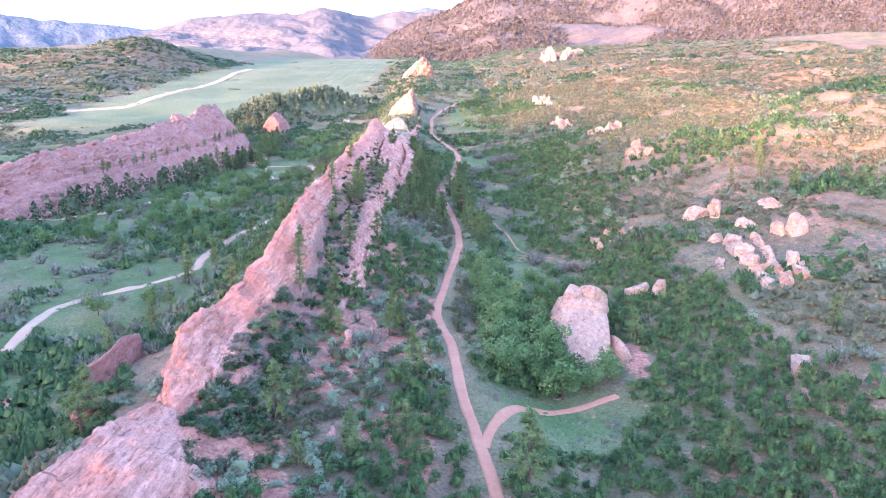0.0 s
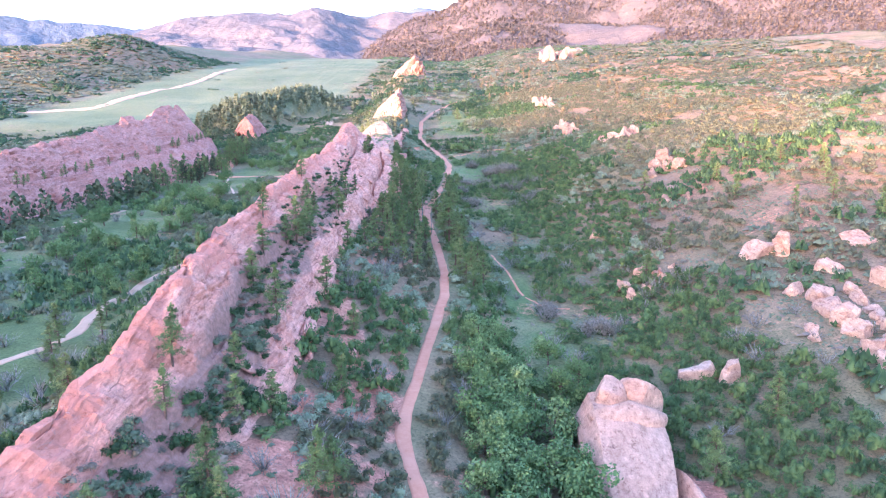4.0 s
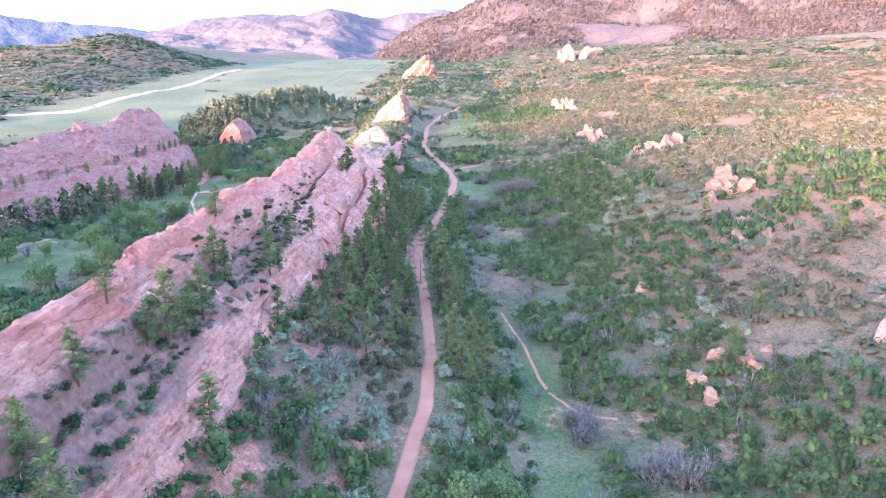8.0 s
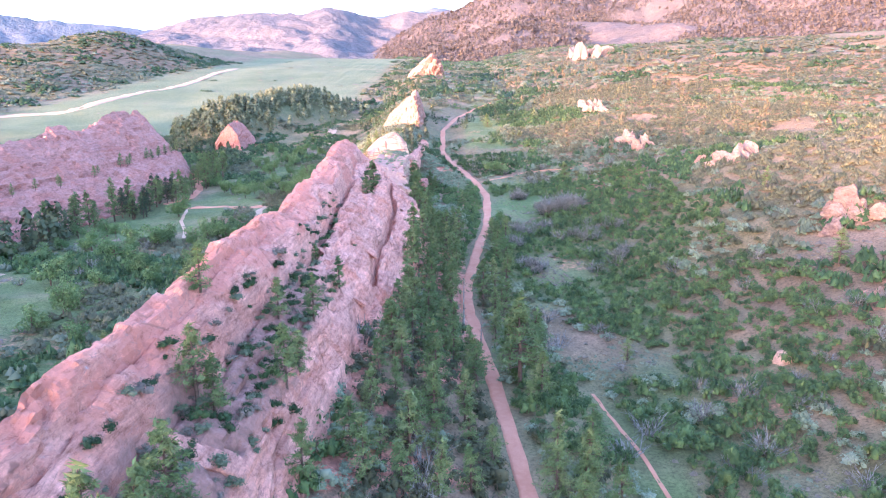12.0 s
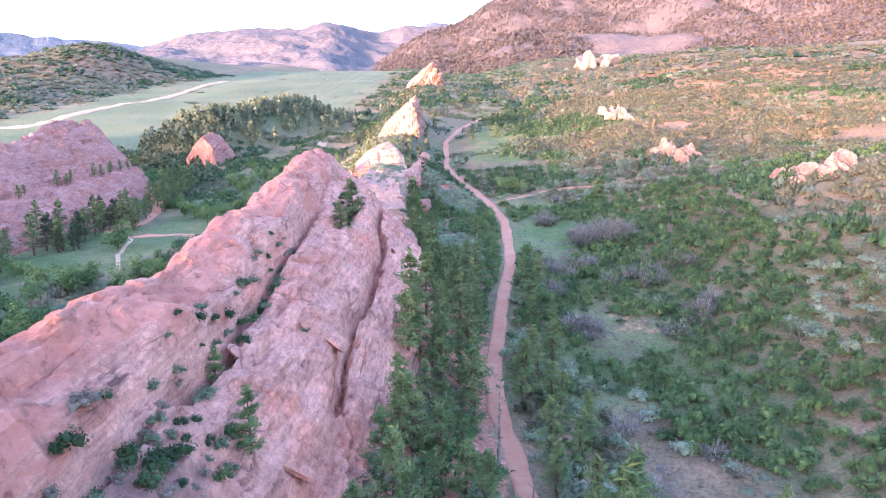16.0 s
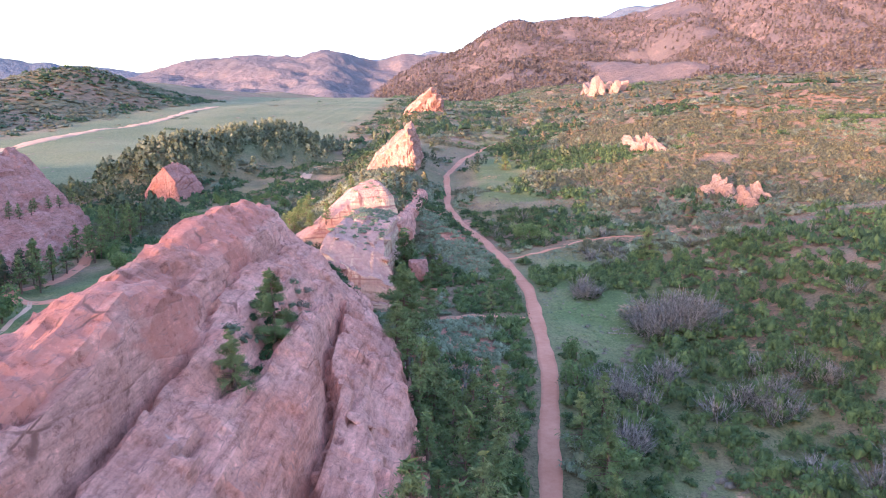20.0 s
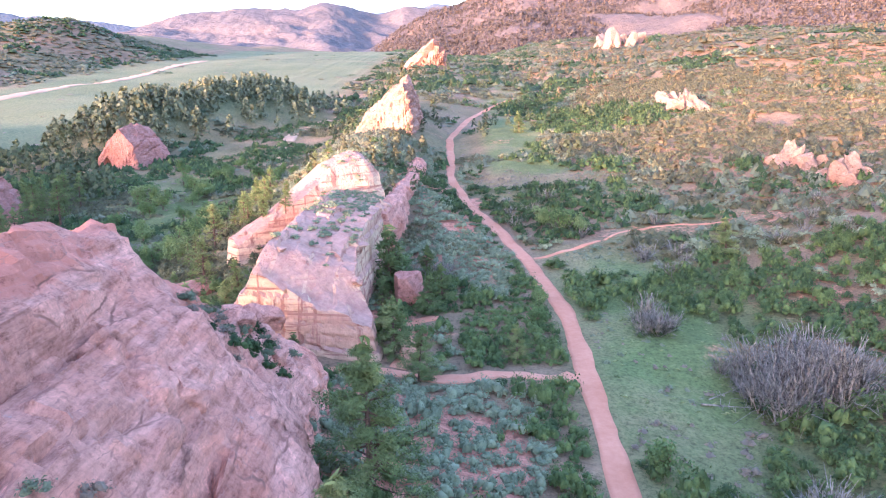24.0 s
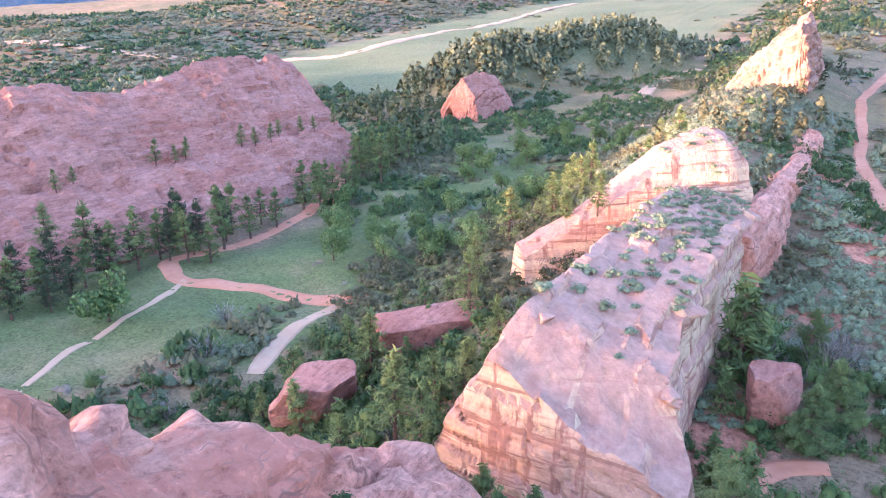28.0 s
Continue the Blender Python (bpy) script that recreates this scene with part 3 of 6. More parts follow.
def ledged_fin(name, stations, base, mat, label, spacing=0.3, seed=1, axis=(0.0, 1.0), origin=(0.0, 0.0), course=1.3, cap=34, depth=0.3, jag=0.25):
    """A fin of level beds: steep walls cut into courses with joints, and a smoother top. Stations give (across, height) of left foot, left rim, middle, right rim, right foot."""
    along = np.array([s[0] for s in stations], float)
    shape = np.array([s[1] for s in stations], float)
    rows = int((along[-1] - along[0]) / spacing)
    u = np.linspace(along[0], along[-1], rows)
    prof = np.stack([np.stack([soft_line(u, along, shape[:, i, c], 0.8) for c in (0, 1)], -1) for i in range(5)], 1)
    rng = np.random.RandomState(seed)
    for i in (1, 3):
        knots = along[0] + np.cumsum(rng.uniform(0.8, 3.5, rows))
        prof[:, i] += jag * np.stack([np.interp(u, knots, rng.uniform(-1, 1, rows)) for _ in (0, 1)], -1)
    counts = np.maximum((np.linalg.norm(np.diff(shape.mean(0), axis=0), axis=-1) / spacing).astype(int), 4)
    cols = [prof[:, i] + (prof[:, i + 1] - prof[:, i]) * s for i in range(4) for s in np.linspace(0, 1, counts[i], endpoint=False)]
    g = np.stack(cols + [prof[:, -1]], 1)
    p = np.concatenate([g[..., :1], np.repeat(u[:, None, None], g.shape[1], 1), g[..., 1:]], -1)
    f = np.linspace(0, 1, cap, endpoint=False)[:, None]
    front = np.repeat(p[:1], cap, 0)
    front[..., 2] = base + (front[..., 2] - base) * f
    front[..., 1] -= (1 - f) * 1.0 + 0.10 * (front[..., 0] - front[:, :1, 0])
    back = np.repeat(p[-1:], 12, 0)
    b = np.linspace(1, 0, 13)[1:, None]
    back[..., 2] = base + (back[..., 2] - base) * b
    back[..., 1] += (1 - b) * 2
    p = np.concatenate([front, p, back], 0)
    n = -grid_normals(p)
    flip = n.reshape(-1, 3)
    v = p.reshape(-1, 3).copy()
    wall = step(0.75, 0.5, np.abs(flip[:, 2]))
    out = flip * [1, 1, 0]
    out /= np.maximum(np.linalg.norm(out, axis=1, keepdims=True), 1e-3)
    run = v[:, 0] * 0.8 + v[:, 1]
    layer = (v[:, 2] + 0.07 * v[:, 0] + 0.04 * v[:, 1]) / course + 0.35 * (fbm(run, v[:, 2], 9, 2, seed) - 0.5)
    k = np.floor(layer).astype(int)
    part = layer - k
    shelf = TABLE[k & 255, seed] - 0.5
    cut = run / (2.2 + 1.8 * TABLE[k & 255, seed + 1]) + 7 * TABLE[k & 255, seed + 2] + 0.4 * fbm(run, v[:, 2], 2.5, 2, seed + 3)
    block = TABLE[k & 255, np.floor(cut).astype(int) & 255] - 0.5
    joint = np.abs(cut % 1.0 - 0.5)
    push = depth * (1.3 * shelf + 0.8 * block) - 0.9 * depth * np.exp(-((part - 0.06) / 0.09) ** 2) - 0.7 * depth * (joint > 0.46) + depth * (fbm(run, v[:, 2] * 0.5, 6, 3, seed + 5) - 0.5)
    v += out * (wall * push)[:, None]
    top = (1 - wall)
    slabs = blocks(v[:, 0] * 1.2, v[:, 1], seed + 4, 2.0, 4.5)
    v[:, 2] += top * (0.75 * slabs + 0.6 * (fbm(v[:, 0], v[:, 1], 5, 4, seed + 6) - 0.5) + 0.25 * (fbm(v[:, 0], v[:, 1], 0.9, 2, seed + 7) - 0.5))
    ax = np.array(axis) / np.linalg.norm(axis)
    xy = np.stack([origin[0] + v[:, 0] * ax[1] + v[:, 1] * ax[0], origin[1] - v[:, 0] * ax[0] + v[:, 1] * ax[1]], 1)
    m = mesh_of(name, np.column_stack([xy, v[:, 2]]), grid_faces(*p.shape[:2])[:, ::-1], True)
    return thing(name, crisp(m, 27), mat, label, "rock ridge")


def ico(level):
    bm = bmesh.new()
    bmesh.ops.create_icosphere(bm, subdivisions=level, radius=1.0)
    v = np.array([w.co[:] for w in bm.verts])
    f = np.array([[w.index for w in face.verts] for face in bm.faces])
    bm.free()
    return v, f


ICO = {n: ico(n) for n in (1, 2, 3, 4)}


def boulder_mesh(size, seed, level=3, rough=0.22, cuts=7, square=0.0):
    """A weathered block: a ball cut by flat faces and roughened."""
    v, f = ICO[level]
    rng = np.random.RandomState(seed)
    v = v.copy()
    if square:
        box = v / np.max(np.abs(v), axis=1, keepdims=True)
        v = v * (1 - square) + box * 0.85 * square
    for _ in range(cuts):
        d = rng.normal(size=3)
        d /= np.linalg.norm(d)
        over = np.maximum(v @ d - rng.uniform(0.5, 0.78), 0)
        v -= over[:, None] * d
    r = v / np.linalg.norm(v, axis=1, keepdims=True)
    v = v + r * ((fbm3(v * 2 + seed, 1.0, 4, seed % 9) - 0.5) * 2 * rough)[:, None]
    return crisp(mesh_of("rock", v * np.array(size), f, True))


def boulder(x, y, top, size, mat, seed, label, turn=0.0, tilt=0.0, level=3, cuts=7, group="", name="boulder", square=0.0, rough=0.22):
    m = boulder_mesh(size, seed, level, rough, cuts, square)
    ob = thing(name, m, mat, label, "rock", group)
    ob.matrix_basis = pose(x, y, top - size[2] * 0.85, tilt, 0, turn)
    return ob


# ---- the land ----
def graded(inner, outer, near, grow):
    """Even steps from inner[0] to inner[1], growing ones out to outer."""
    mid = np.arange(inner[0], inner[1] + near / 2, near)
    up, down = [mid[-1]], [mid[0]]
    d = near
    while up[-1] < outer[1]:
        d *= grow
        up.append(up[-1] + d)
    d = near
    while down[-1] > outer[0]:
        d *= grow
        down.append(down[-1] - d)
    return np.array(down[:0:-1] + list(mid) + up[1:])


def left_meadow(x, y):
    """The open meadows in the left valley, 0 to 1."""
    side = -340 + 40 * (fbm(x * 0 + 3, y, 160, 2, 6) - 0.5)
    far = step(530, 600, y) * step(-70, -110, x + 40 * step(650, 560, y)) * step(1500, 1380, y) * step(-25, 15, x - side)
    shape = fbm(x, y, 90, 3, 21) * 0.35
    near = step(24, 17, np.hypot((x + 98), (y - 368) * 0.62)) + step(22, 12, np.hypot((x + 66) * 1.1, (y - 150) * 0.62)) + step(16, 8, np.hypot((x + 88), (y - 412) * 0.7))
    near = near + step(17, 9, np.hypot((x + 92), (y - 265) * 0.6))
    return np.clip(far * (0.75 + shape), 0, 1), np.clip(near, 0, 1)


def right_grass(x, y, soft=1.0):
    """The grass clearings of the right valley floor, 0 to 1."""
    a = step(0.46, 0.6, fbm(x, y, 30, 3, 31)) * step(62, 40, x) * step(120, 180, y)
    glade = step(11, 6, np.abs(x - (15 + 3 * np.sin(y / 18)))) * step(320, 345, y) * step(410, 385, y)
    lawn = step(9.5, 6.5, np.hypot((x - 17.5), (y - 94) * 0.8))
    upper = step(14, 8, np.abs(x - 12)) * step(445, 470, y) * step(590, 560, y)
    strip = step(5, 3, np.abs(x - (22 - (y - 160) * 0.02))) * step(140, 160, y) * step(228, 205, y)
    return np.clip(np.maximum.reduce([a * 0.45 * soft, glade, lawn, upper * 0.9, strip]), 0, 1)


def bare_soil(x, y):
    """Red soil showing between the shrubs."""
    spots = step(0.60, 0.74, fbm(x, y, 18, 4, 41))
    hillside = step(36, 58, x) * step(330, 120, y) * step(0.44, 0.6, fbm(x, y, 26, 4, 43)) * step(420, 200, np.abs(x))
    ridge = step(-46, -30, x) * step(1.5, -3, x) * step(0.50, 0.66, fbm(x, y, 9, 3, 44) + 0.13 * step(345, 320, y)) * step(480, 420, y)
    yard = step(3.6, 2.2, np.hypot(x - 33.6, (y - 119) * 0.32)) + step(344, 338, y) * step(318, 326, y) * step(-16, -11, x) * step(0, -3, x) * step(0.42, 0.55, fbm(x, y, 6, 3, 45))
    return np.clip(np.maximum.reduce([yard, spots * 0.45 * step(500, 350, np.abs(x)), hillside * 0.42, ridge]), 0, 1)


def build_land():
    xs = graded((-150, 110), (-3600, 3600), 1.7, 1.08)
    ys = graded((40, 470), (-700, 4300), 1.7, 1.055)
    gx, gy = np.meshgrid(xs, ys)
    gz = ground_z(gx, gy)
    m = mesh_of("ground", np.column_stack([gx.ravel(), gy.ravel(), gz.ravel()]), grid_faces(*gx.shape), True)
    far, near = left_meadow(gx, gy)
    cover = np.zeros((gx.size, 4), np.float32)
    cover[:, 0] = bare_soil(gx, gy).ravel() * (1 - np.maximum(far, near).ravel())
    lush = np.maximum(right_grass(gx, gy), near * 0.8)
    lush = np.maximum(lush, 0.9 * step(-40, -60, gx) * step(560, 480, gy) * step(0.2, 0.42, fbm(gx, gy, 40, 3, 51)))
    lush = np.maximum(lush, 0.75 * step(2, 8, gx) * step(44, 30, gx) * step(0.3, 0.55, fbm(gx, gy, 25, 3, 53)))
    lush = np.maximum(lush, 0.35 * step(0.4, 0.7, fbm(gx, gy, 70, 3, 52)))
    lush = lush * (1 - 0.8 * step(-46, -34, gx) * step(0, -4, gx - trail_x(gy)) * step(520, 440, gy))
    cover[:, 1] = lush.ravel()
    cover[:, 2] = far.ravel()
    cover[:, 3] = 1
    m.attributes.new("cover", "FLOAT_COLOR", "POINT").data.foreach_set("color", cover.ravel())
    return thing("ground", m, ground_material(), "grassy valley ground with patches of red soil", "ground", kind="structure")


def ribbon(name, points, width, mat, label, lift=0.07, spacing=0.8, ragged=0.35, seed=0):
    """A trodden path laid on the land along points of (x, y)."""
    p = np.array(points, float)
    d = np.r_[0, np.cumsum(np.linalg.norm(np.diff(p, axis=0), axis=1))]
    s = np.arange(0, d[-1], spacing)
    blur = 3.0
    c = np.column_stack([soft_line(s, d, p[:, 0], blur), soft_line(s, d, p[:, 1], blur)])
    t = np.gradient(c, axis=0)
    t /= np.linalg.norm(t, axis=1, keepdims=True)
    side = np.column_stack([t[:, 1], -t[:, 0]])
    cols = np.array([-1.12, -1, -0.6, -0.2, 0.2, 0.6, 1, 1.12])
    wide = np.interp(s, d, np.broadcast_to(width, len(p)))[:, None] / 2 * (1 + ragged * (fbm(s[:, None] + 0 * cols, 50 * np.sign(cols) + 0 * s[:, None], 5, 3, seed) - 0.5) * 2)
    xy = c[:, None] + side[:, None] * (cols * wide)[..., None]
    z = ground_z(xy[..., 0], xy[..., 1]) + np.array([-0.3, lift * 0.6, lift, lift * 0.7, lift * 0.7, lift, lift * 0.6, -0.3])
    m = mesh_of(name, np.column_stack([xy.reshape(-1, 2), z.ravel()]), grid_faces(len(s), len(cols))[:, ::-1], True)
    return thing(name, m, mat, label, "trail", kind="structure")


def mountain(name, mat, label, skyline, near, far, foot, seed, rough):
    """A range seen over the valley: bearing and height of its skyline, from its foot at one distance to its crest at another."""
    cx, cy = -5.0, 210.0
    bearing = np.linspace(skyline[0][0], skyline[-1][0], 420)
    t = np.linspace(0, 1, 90)
    top = soft_line(bearing, [p[0] for p in skyline], [p[1] for p in skyline], 0.5)
    a, s = np.meshgrid(np.radians(bearing), t)
    crest = 36 + far * np.tan(np.radians(top))[None]
    dist = near + (far - near) * s
    x, y = cx + dist * np.sin(a), cy + dist * np.cos(a)
    folds = 1 - np.abs(fbm(a * far * 0.8 + 0.35 * dist, dist * 0.45, rough * 2.6, 4, seed) - 0.5) * 3.2
    z = foot + (crest - foot) * (s ** 0.85) * (1 - 0.42 * np.clip(folds, 0, 1) * np.sin(np.pi * np.clip(s, 0, 1)))
    z = z + (fbm(x, y, rough, 4, seed + 3) - 0.5) * rough * 0.35 * np.sin(np.pi * np.clip(s * 0.96, 0, 1)) + (fbm(x, y, rough * 0.25, 3, seed + 4) - 0.5) * rough * 0.10
    back = np.stack([x[-1] + 500 * np.sin(a[-1]), y[-1] + 500 * np.cos(a[-1]), z[-1] * 0 - 20], -1)[None]
    p = np.concatenate([np.stack([x, y, z], -1), back], 0)
    m = mesh_of(name, p.reshape(-1, 3), grid_faces(*p.shape[:2]), True)
    return thing(name, m, mat, label, "mountain", kind="structure"), (x, y, z)


# ---- plants ----
def quads_at(centres, normals, sizes, rng, aspect=1.3):
    """Leaf clumps: one small four-sided blade at each centre."""
    n = len(centres)
    a = rng.normal(size=(n, 3))
    u = np.cross(normals, a)
    u /= np.maximum(np.linalg.norm(u, axis=1, keepdims=True), 1e-6)
    w = np.cross(normals, u)
    s = np.asarray(sizes)[:, None]
    bend = normals * s * 0.25
    v = np.stack([centres - u * s * aspect, centres - w * s + bend * 0.4, centres + u * s * aspect, centres + w * s - bend * 0.4], 1)
    return v.reshape(-1, 3), np.arange(4 * n).reshape(n, 4)


def blades_at(centres, normals, sizes, rng, aspect=1.3):
    """Leaf clumps of shrubs: one three-sided blade at each centre."""
    v, f = quads_at(centres, normals, sizes, rng, aspect)
    v = v.reshape(-1, 4, 3)[:, :3].reshape(-1, 3)
    return v, np.arange(len(v)).reshape(-1, 3)


def shrub_template(count, seed, leaf, tall=0.9, lumps=6, near=True):
    """A round shrub, about 1 in radius: knobs of foliage crowded together, with loose leaves over them."""
    rng = np.random.RandomState(seed)
    a, r = rng.uniform(0, 2 * math.pi, lumps), 0.66 * np.sqrt((np.arange(lumps) + 0.3) / lumps)
    a = np.arange(lumps) * 2.4 + rng.normal(scale=0.4, size=lumps)
    heads = np.column_stack([np.cos(a) * r, np.sin(a) * r, (0.78 - 0.55 * r) * tall * rng.uniform(0.7, 1.1, lumps)])
    size = rng.uniform(0.75, 1.2, lumps) * 1.02 / math.sqrt(lumps)
    iv, jf = ICO[1]
    jf = jf[(iv[jf][:, :, 2].mean(1) > -0.5)]
    if not near:
        t5 = np.arange(5) * 2 * math.pi / 5
        iv = np.concatenate([np.column_stack([np.cos(t5) * 0.95, np.sin(t5) * 0.95, 0 * t5 - 0.55]), [[0, 0, 0.9]]])
        jf = np.array([[k, (k + 1) % 5, 5] for k in range(5)])
    vs, fs = [], []
    for k in range(lumps):
        v = iv * rng.uniform(0.55, 1.35, (len(iv), 1)) + rng.normal(scale=0.17, size=iv.shape)
        vs.append(heads[k] + v * size[k] * (0.6 if near else 0.85) * [1, 1, 0.95])
        fs.append(jf + k * len(iv))
    v, f = np.concatenate(vs), np.concatenate(fs)
    v[:, 2] = np.maximum(v[:, 2], 0.02)
    if count:
        pick = rng.randint(0, lumps, count)
        d = rng.normal(size=(count, 3))
        d[:, 2] = np.abs(d[:, 2]) * 0.9 - 0.2
        d /= np.linalg.norm(d, axis=1, keepdims=True)
        c = heads[pick] + d * (size[pick] * rng.uniform(0.55, 1.25, count))[:, None]
        c[:, 2] = np.maximum(c[:, 2], 0.03)
        tilt = d + np.array([0, 0, 0.4]) + rng.normal(scale=0.5, size=d.shape)
        tilt /= np.linalg.norm(tilt, axis=1, keepdims=True)
        lv, lf = blades_at(c, tilt, leaf * rng.uniform(0.6, 1.35, count), rng)
        v, f = np.concatenate([v, lv]), np.concatenate([f, lf + len(v)])
    return v, f


def twig_template(count, seed, tall=1.0):
    """A bare shrub of thin grey branches."""
    rng = np.random.RandomState(seed)
    out = []
    for _ in range(count):
        a, lean = rng.uniform(0, 2 * math.pi), rng.uniform(0.2, 1.15)
        foot = np.array([math.cos(a), math.sin(a), 0]) * 0.35 * rng.rand()
        tip = foot + np.array([math.cos(a) * lean, math.sin(a) * lean, rng.uniform(0.6, 1.1) * tall])
        side = np.array([-math.sin(a), math.cos(a), 0]) * 0.035
        knee = (foot + tip) / 2 + rng.normal(scale=0.08, size=3)
        for p, q, w in ((foot, knee, 1.0), (knee, tip, 0.7), (knee, knee + (tip - foot) * 0.4 + rng.normal(scale=0.22, size=3), 0.6), (tip * 0.8 + foot * 0.2, tip + rng.normal(scale=0.2, size=3), 0.45), (knee, knee + (tip - foot) * 0.3 + rng.normal(scale=0.28, size=3), 0.5)):
            out += [p - side * w, p + side * w, q + side * w * 0.5, q - side * w * 0.5]
    v = np.array(out)
    return v, np.arange(len(v)).reshape(-1, 4)


def scatter(name, templates, x, y, z, size, tall, mat, label, category, seed=0):
    """Sets many plants into one mesh."""
    rng = np.random.RandomState(seed)
    pick, a = rng.randint(0, len(templates), len(x)), rng.uniform(0, 2 * math.pi, len(x))
    vs, fs, base = [], [], 0
    for k, (tv, tf) in enumerate(templates):
        i = np.nonzero(pick == k)[0]
        if not len(i):
            continue
        c, s = np.cos(a[i])[:, None], np.sin(a[i])[:, None]
        px = (tv[:, 0] * c - tv[:, 1] * s) * size[i, None] + x[i, None]
        py = (tv[:, 0] * s + tv[:, 1] * c) * size[i, None] + y[i, None]
        pz = tv[:, 2] * tall[i, None] + z[i, None]
        vs.append(np.stack([px, py, pz], -1).reshape(-1, 3))
        fs.append((tf[None] + (np.arange(len(i)) * len(tv))[:, None, None] + base).reshape(-1, tf.shape[1]))
        base += len(i) * len(tv)
    m = mesh_of(name, np.concatenate(vs), np.concatenate(fs))
    return thing(name, m, mat, label, category, kind="stuff")


def tube(points, radii, sides=6):
    """A tapering round limb along points. Returns vertices and quads."""
    p = np.array(points, float)
    t = np.gradient(p, axis=0)
    t /= np.maximum(np.linalg.norm(t, axis=1, keepdims=True), 1e-6)
    u = np.cross(t, [0.31, 0.77, 0.2])
    u /= np.maximum(np.linalg.norm(u, axis=1, keepdims=True), 1e-6)
    w = np.cross(t, u)
    a = np.linspace(0, 2 * math.pi, sides, endpoint=False)
    v = p[:, None] + (u[:, None] * np.cos(a)[:, None] + w[:, None] * np.sin(a)[:, None]) * np.array(radii)[:, None, None]
    i = np.arange(len(p) - 1)[:, None] * sides + np.arange(sides)
    j = np.arange(len(p) - 1)[:, None] * sides + (np.arange(sides) + 1) % sides
    return v.reshape(-1, 3), np.stack([i, j, j + sides, i + sides], -1).reshape(-1, 4)


def joined(pieces):
    vs, fs, base = [], [], 0
    for v, f in pieces:
        vs.append(v)
        fs.append(f + base)
        base += len(v)
    return np.concatenate(vs), np.concatenate(fs)


def pine_parts(height, spread, seed, bare=0.25, open_crown=0.5, per=9, whorls=15, fine=1.0):
    """A pine: tapered trunk with whorls of limbs, and needle clumps along them. Returns the trunk's and the crown's meshes."""
    rng = np.random.RandomState(seed)
    sway = rng.normal(scale=0.15, size=2)
    stem = [(sway[0] * h * h * 2, sway[1] * h * h * 2, h * height - (0.6 if h == 0 else 0)) for h in np.linspace(0, 1, 7)]
    wood = [tube(stem, np.interp(np.linspace(0, 1, 7), [0, 1], [0.02 * height + 0.06, 0.03]), 7)]
    centres, sizes, normals = [], [], []
    for k in range(whorls):
        h = bare + (1 - bare) * max(k + rng.uniform(-0.3, 0.3), 0) / whorls
        reach = spread * 1.25 * (1 - (h - bare) / (1 - bare)) ** 0.8 * np.interp((h - bare) / (1 - bare), [0, 0.2], [0.7, 1.0]) * rng.uniform(0.8, 1.15) + 0.22
        for b in range(rng.randint(4, 6)):
            if rng.rand() < 0.2 * open_crown:
                continue
            a = rng.uniform(0, 2 * math.pi)
            r = reach * rng.uniform(0.5, 1.2)
            root = np.array([sway[0] * h * h * 2, sway[1] * h * h * 2, h * height])
            tip = root + np.array([math.cos(a) * r, math.sin(a) * r, r * rng.uniform(-0.15, 0.3)])
            wood.append(tube([root, (root + tip) / 2 - [0, 0, 0.08 * r], tip], [0.05 + 0.004 * height, 0.035, 0.012], 3))
            for _ in range(per):
                f = rng.uniform(0.35, 1.05)
                centres.append(root + (tip - root) * f + rng.normal(scale=0.13 + 0.045 * r, size=3) * [1, 1, 0.7])
                sizes.append(fine * rng.uniform(0.09, 0.19) * (0.75 + 0.03 * height))
                normals.append(rng.normal(size=3) * 0.6 + [math.cos(a) * 0.5, math.sin(a) * 0.5, 0.9])
    for _ in range(8):
        centres.append(np.array([sway[0] * 2, sway[1] * 2, height]) + rng.normal(scale=0.2, size=3))
        sizes.append(0.25)
        normals.append(rng.normal(size=3))
    n = np.array(normals)
    n /= np.linalg.norm(n, axis=1, keepdims=True)
    cv, cf = blades_at(np.array(centres), n, np.array(sizes), rng, 2.6)
    tv, tf = joined(wood)
    return mesh_of("trunk", tv, tf, True), mesh_of("crown", cv, cf)


def broadleaf_parts(height, spread, seed, leaves=520, leaf=0.3):
    """A broadleaf tree: forking trunk and a lumpy crown with gaps."""
    rng = np.random.RandomState(seed)
    wood = [tube([(0, 0, -0.6), (0.1, 0, height * 0.3), (0.15, 0.1, height * 0.55)], [0.03 * height, 0.022 * height, 0.014 * height], 7)]
    centres, normals = [], []
    lumps = 9
    for k in range(lumps):
        a, r = rng.uniform(0, 2 * math.pi), spread * rng.uniform(0.15, 0.68)
        c = np.array([math.cos(a) * r, math.sin(a) * r, height * rng.uniform(0.24, 0.85)])
        wood.append(tube([(0.1, 0.05, height * 0.33), c * [0.5, 0.5, 0.8], c], [0.012 * height, 0.008 * height, 0.02], 4))
        d = rng.normal(size=(leaves // lumps, 3))
        d /= np.linalg.norm(d, axis=1, keepdims=True)
        centres.append(c + d * spread * rng.uniform(0.28, 0.46, (len(d), 1)) * [1, 1, 0.85])
        normals.append(d + rng.normal(scale=0.55, size=d.shape))
    c, n = np.concatenate(centres), np.concatenate(normals)
    n /= np.linalg.norm(n, axis=1, keepdims=True)
    cv, cf = quads_at(c, n, leaf * rng.uniform(0.6, 1.35, len(c)), rng)
    tv, tf = joined(wood)
    return mesh_of("trunk", tv, tf, True), mesh_of("crown", cv, cf)


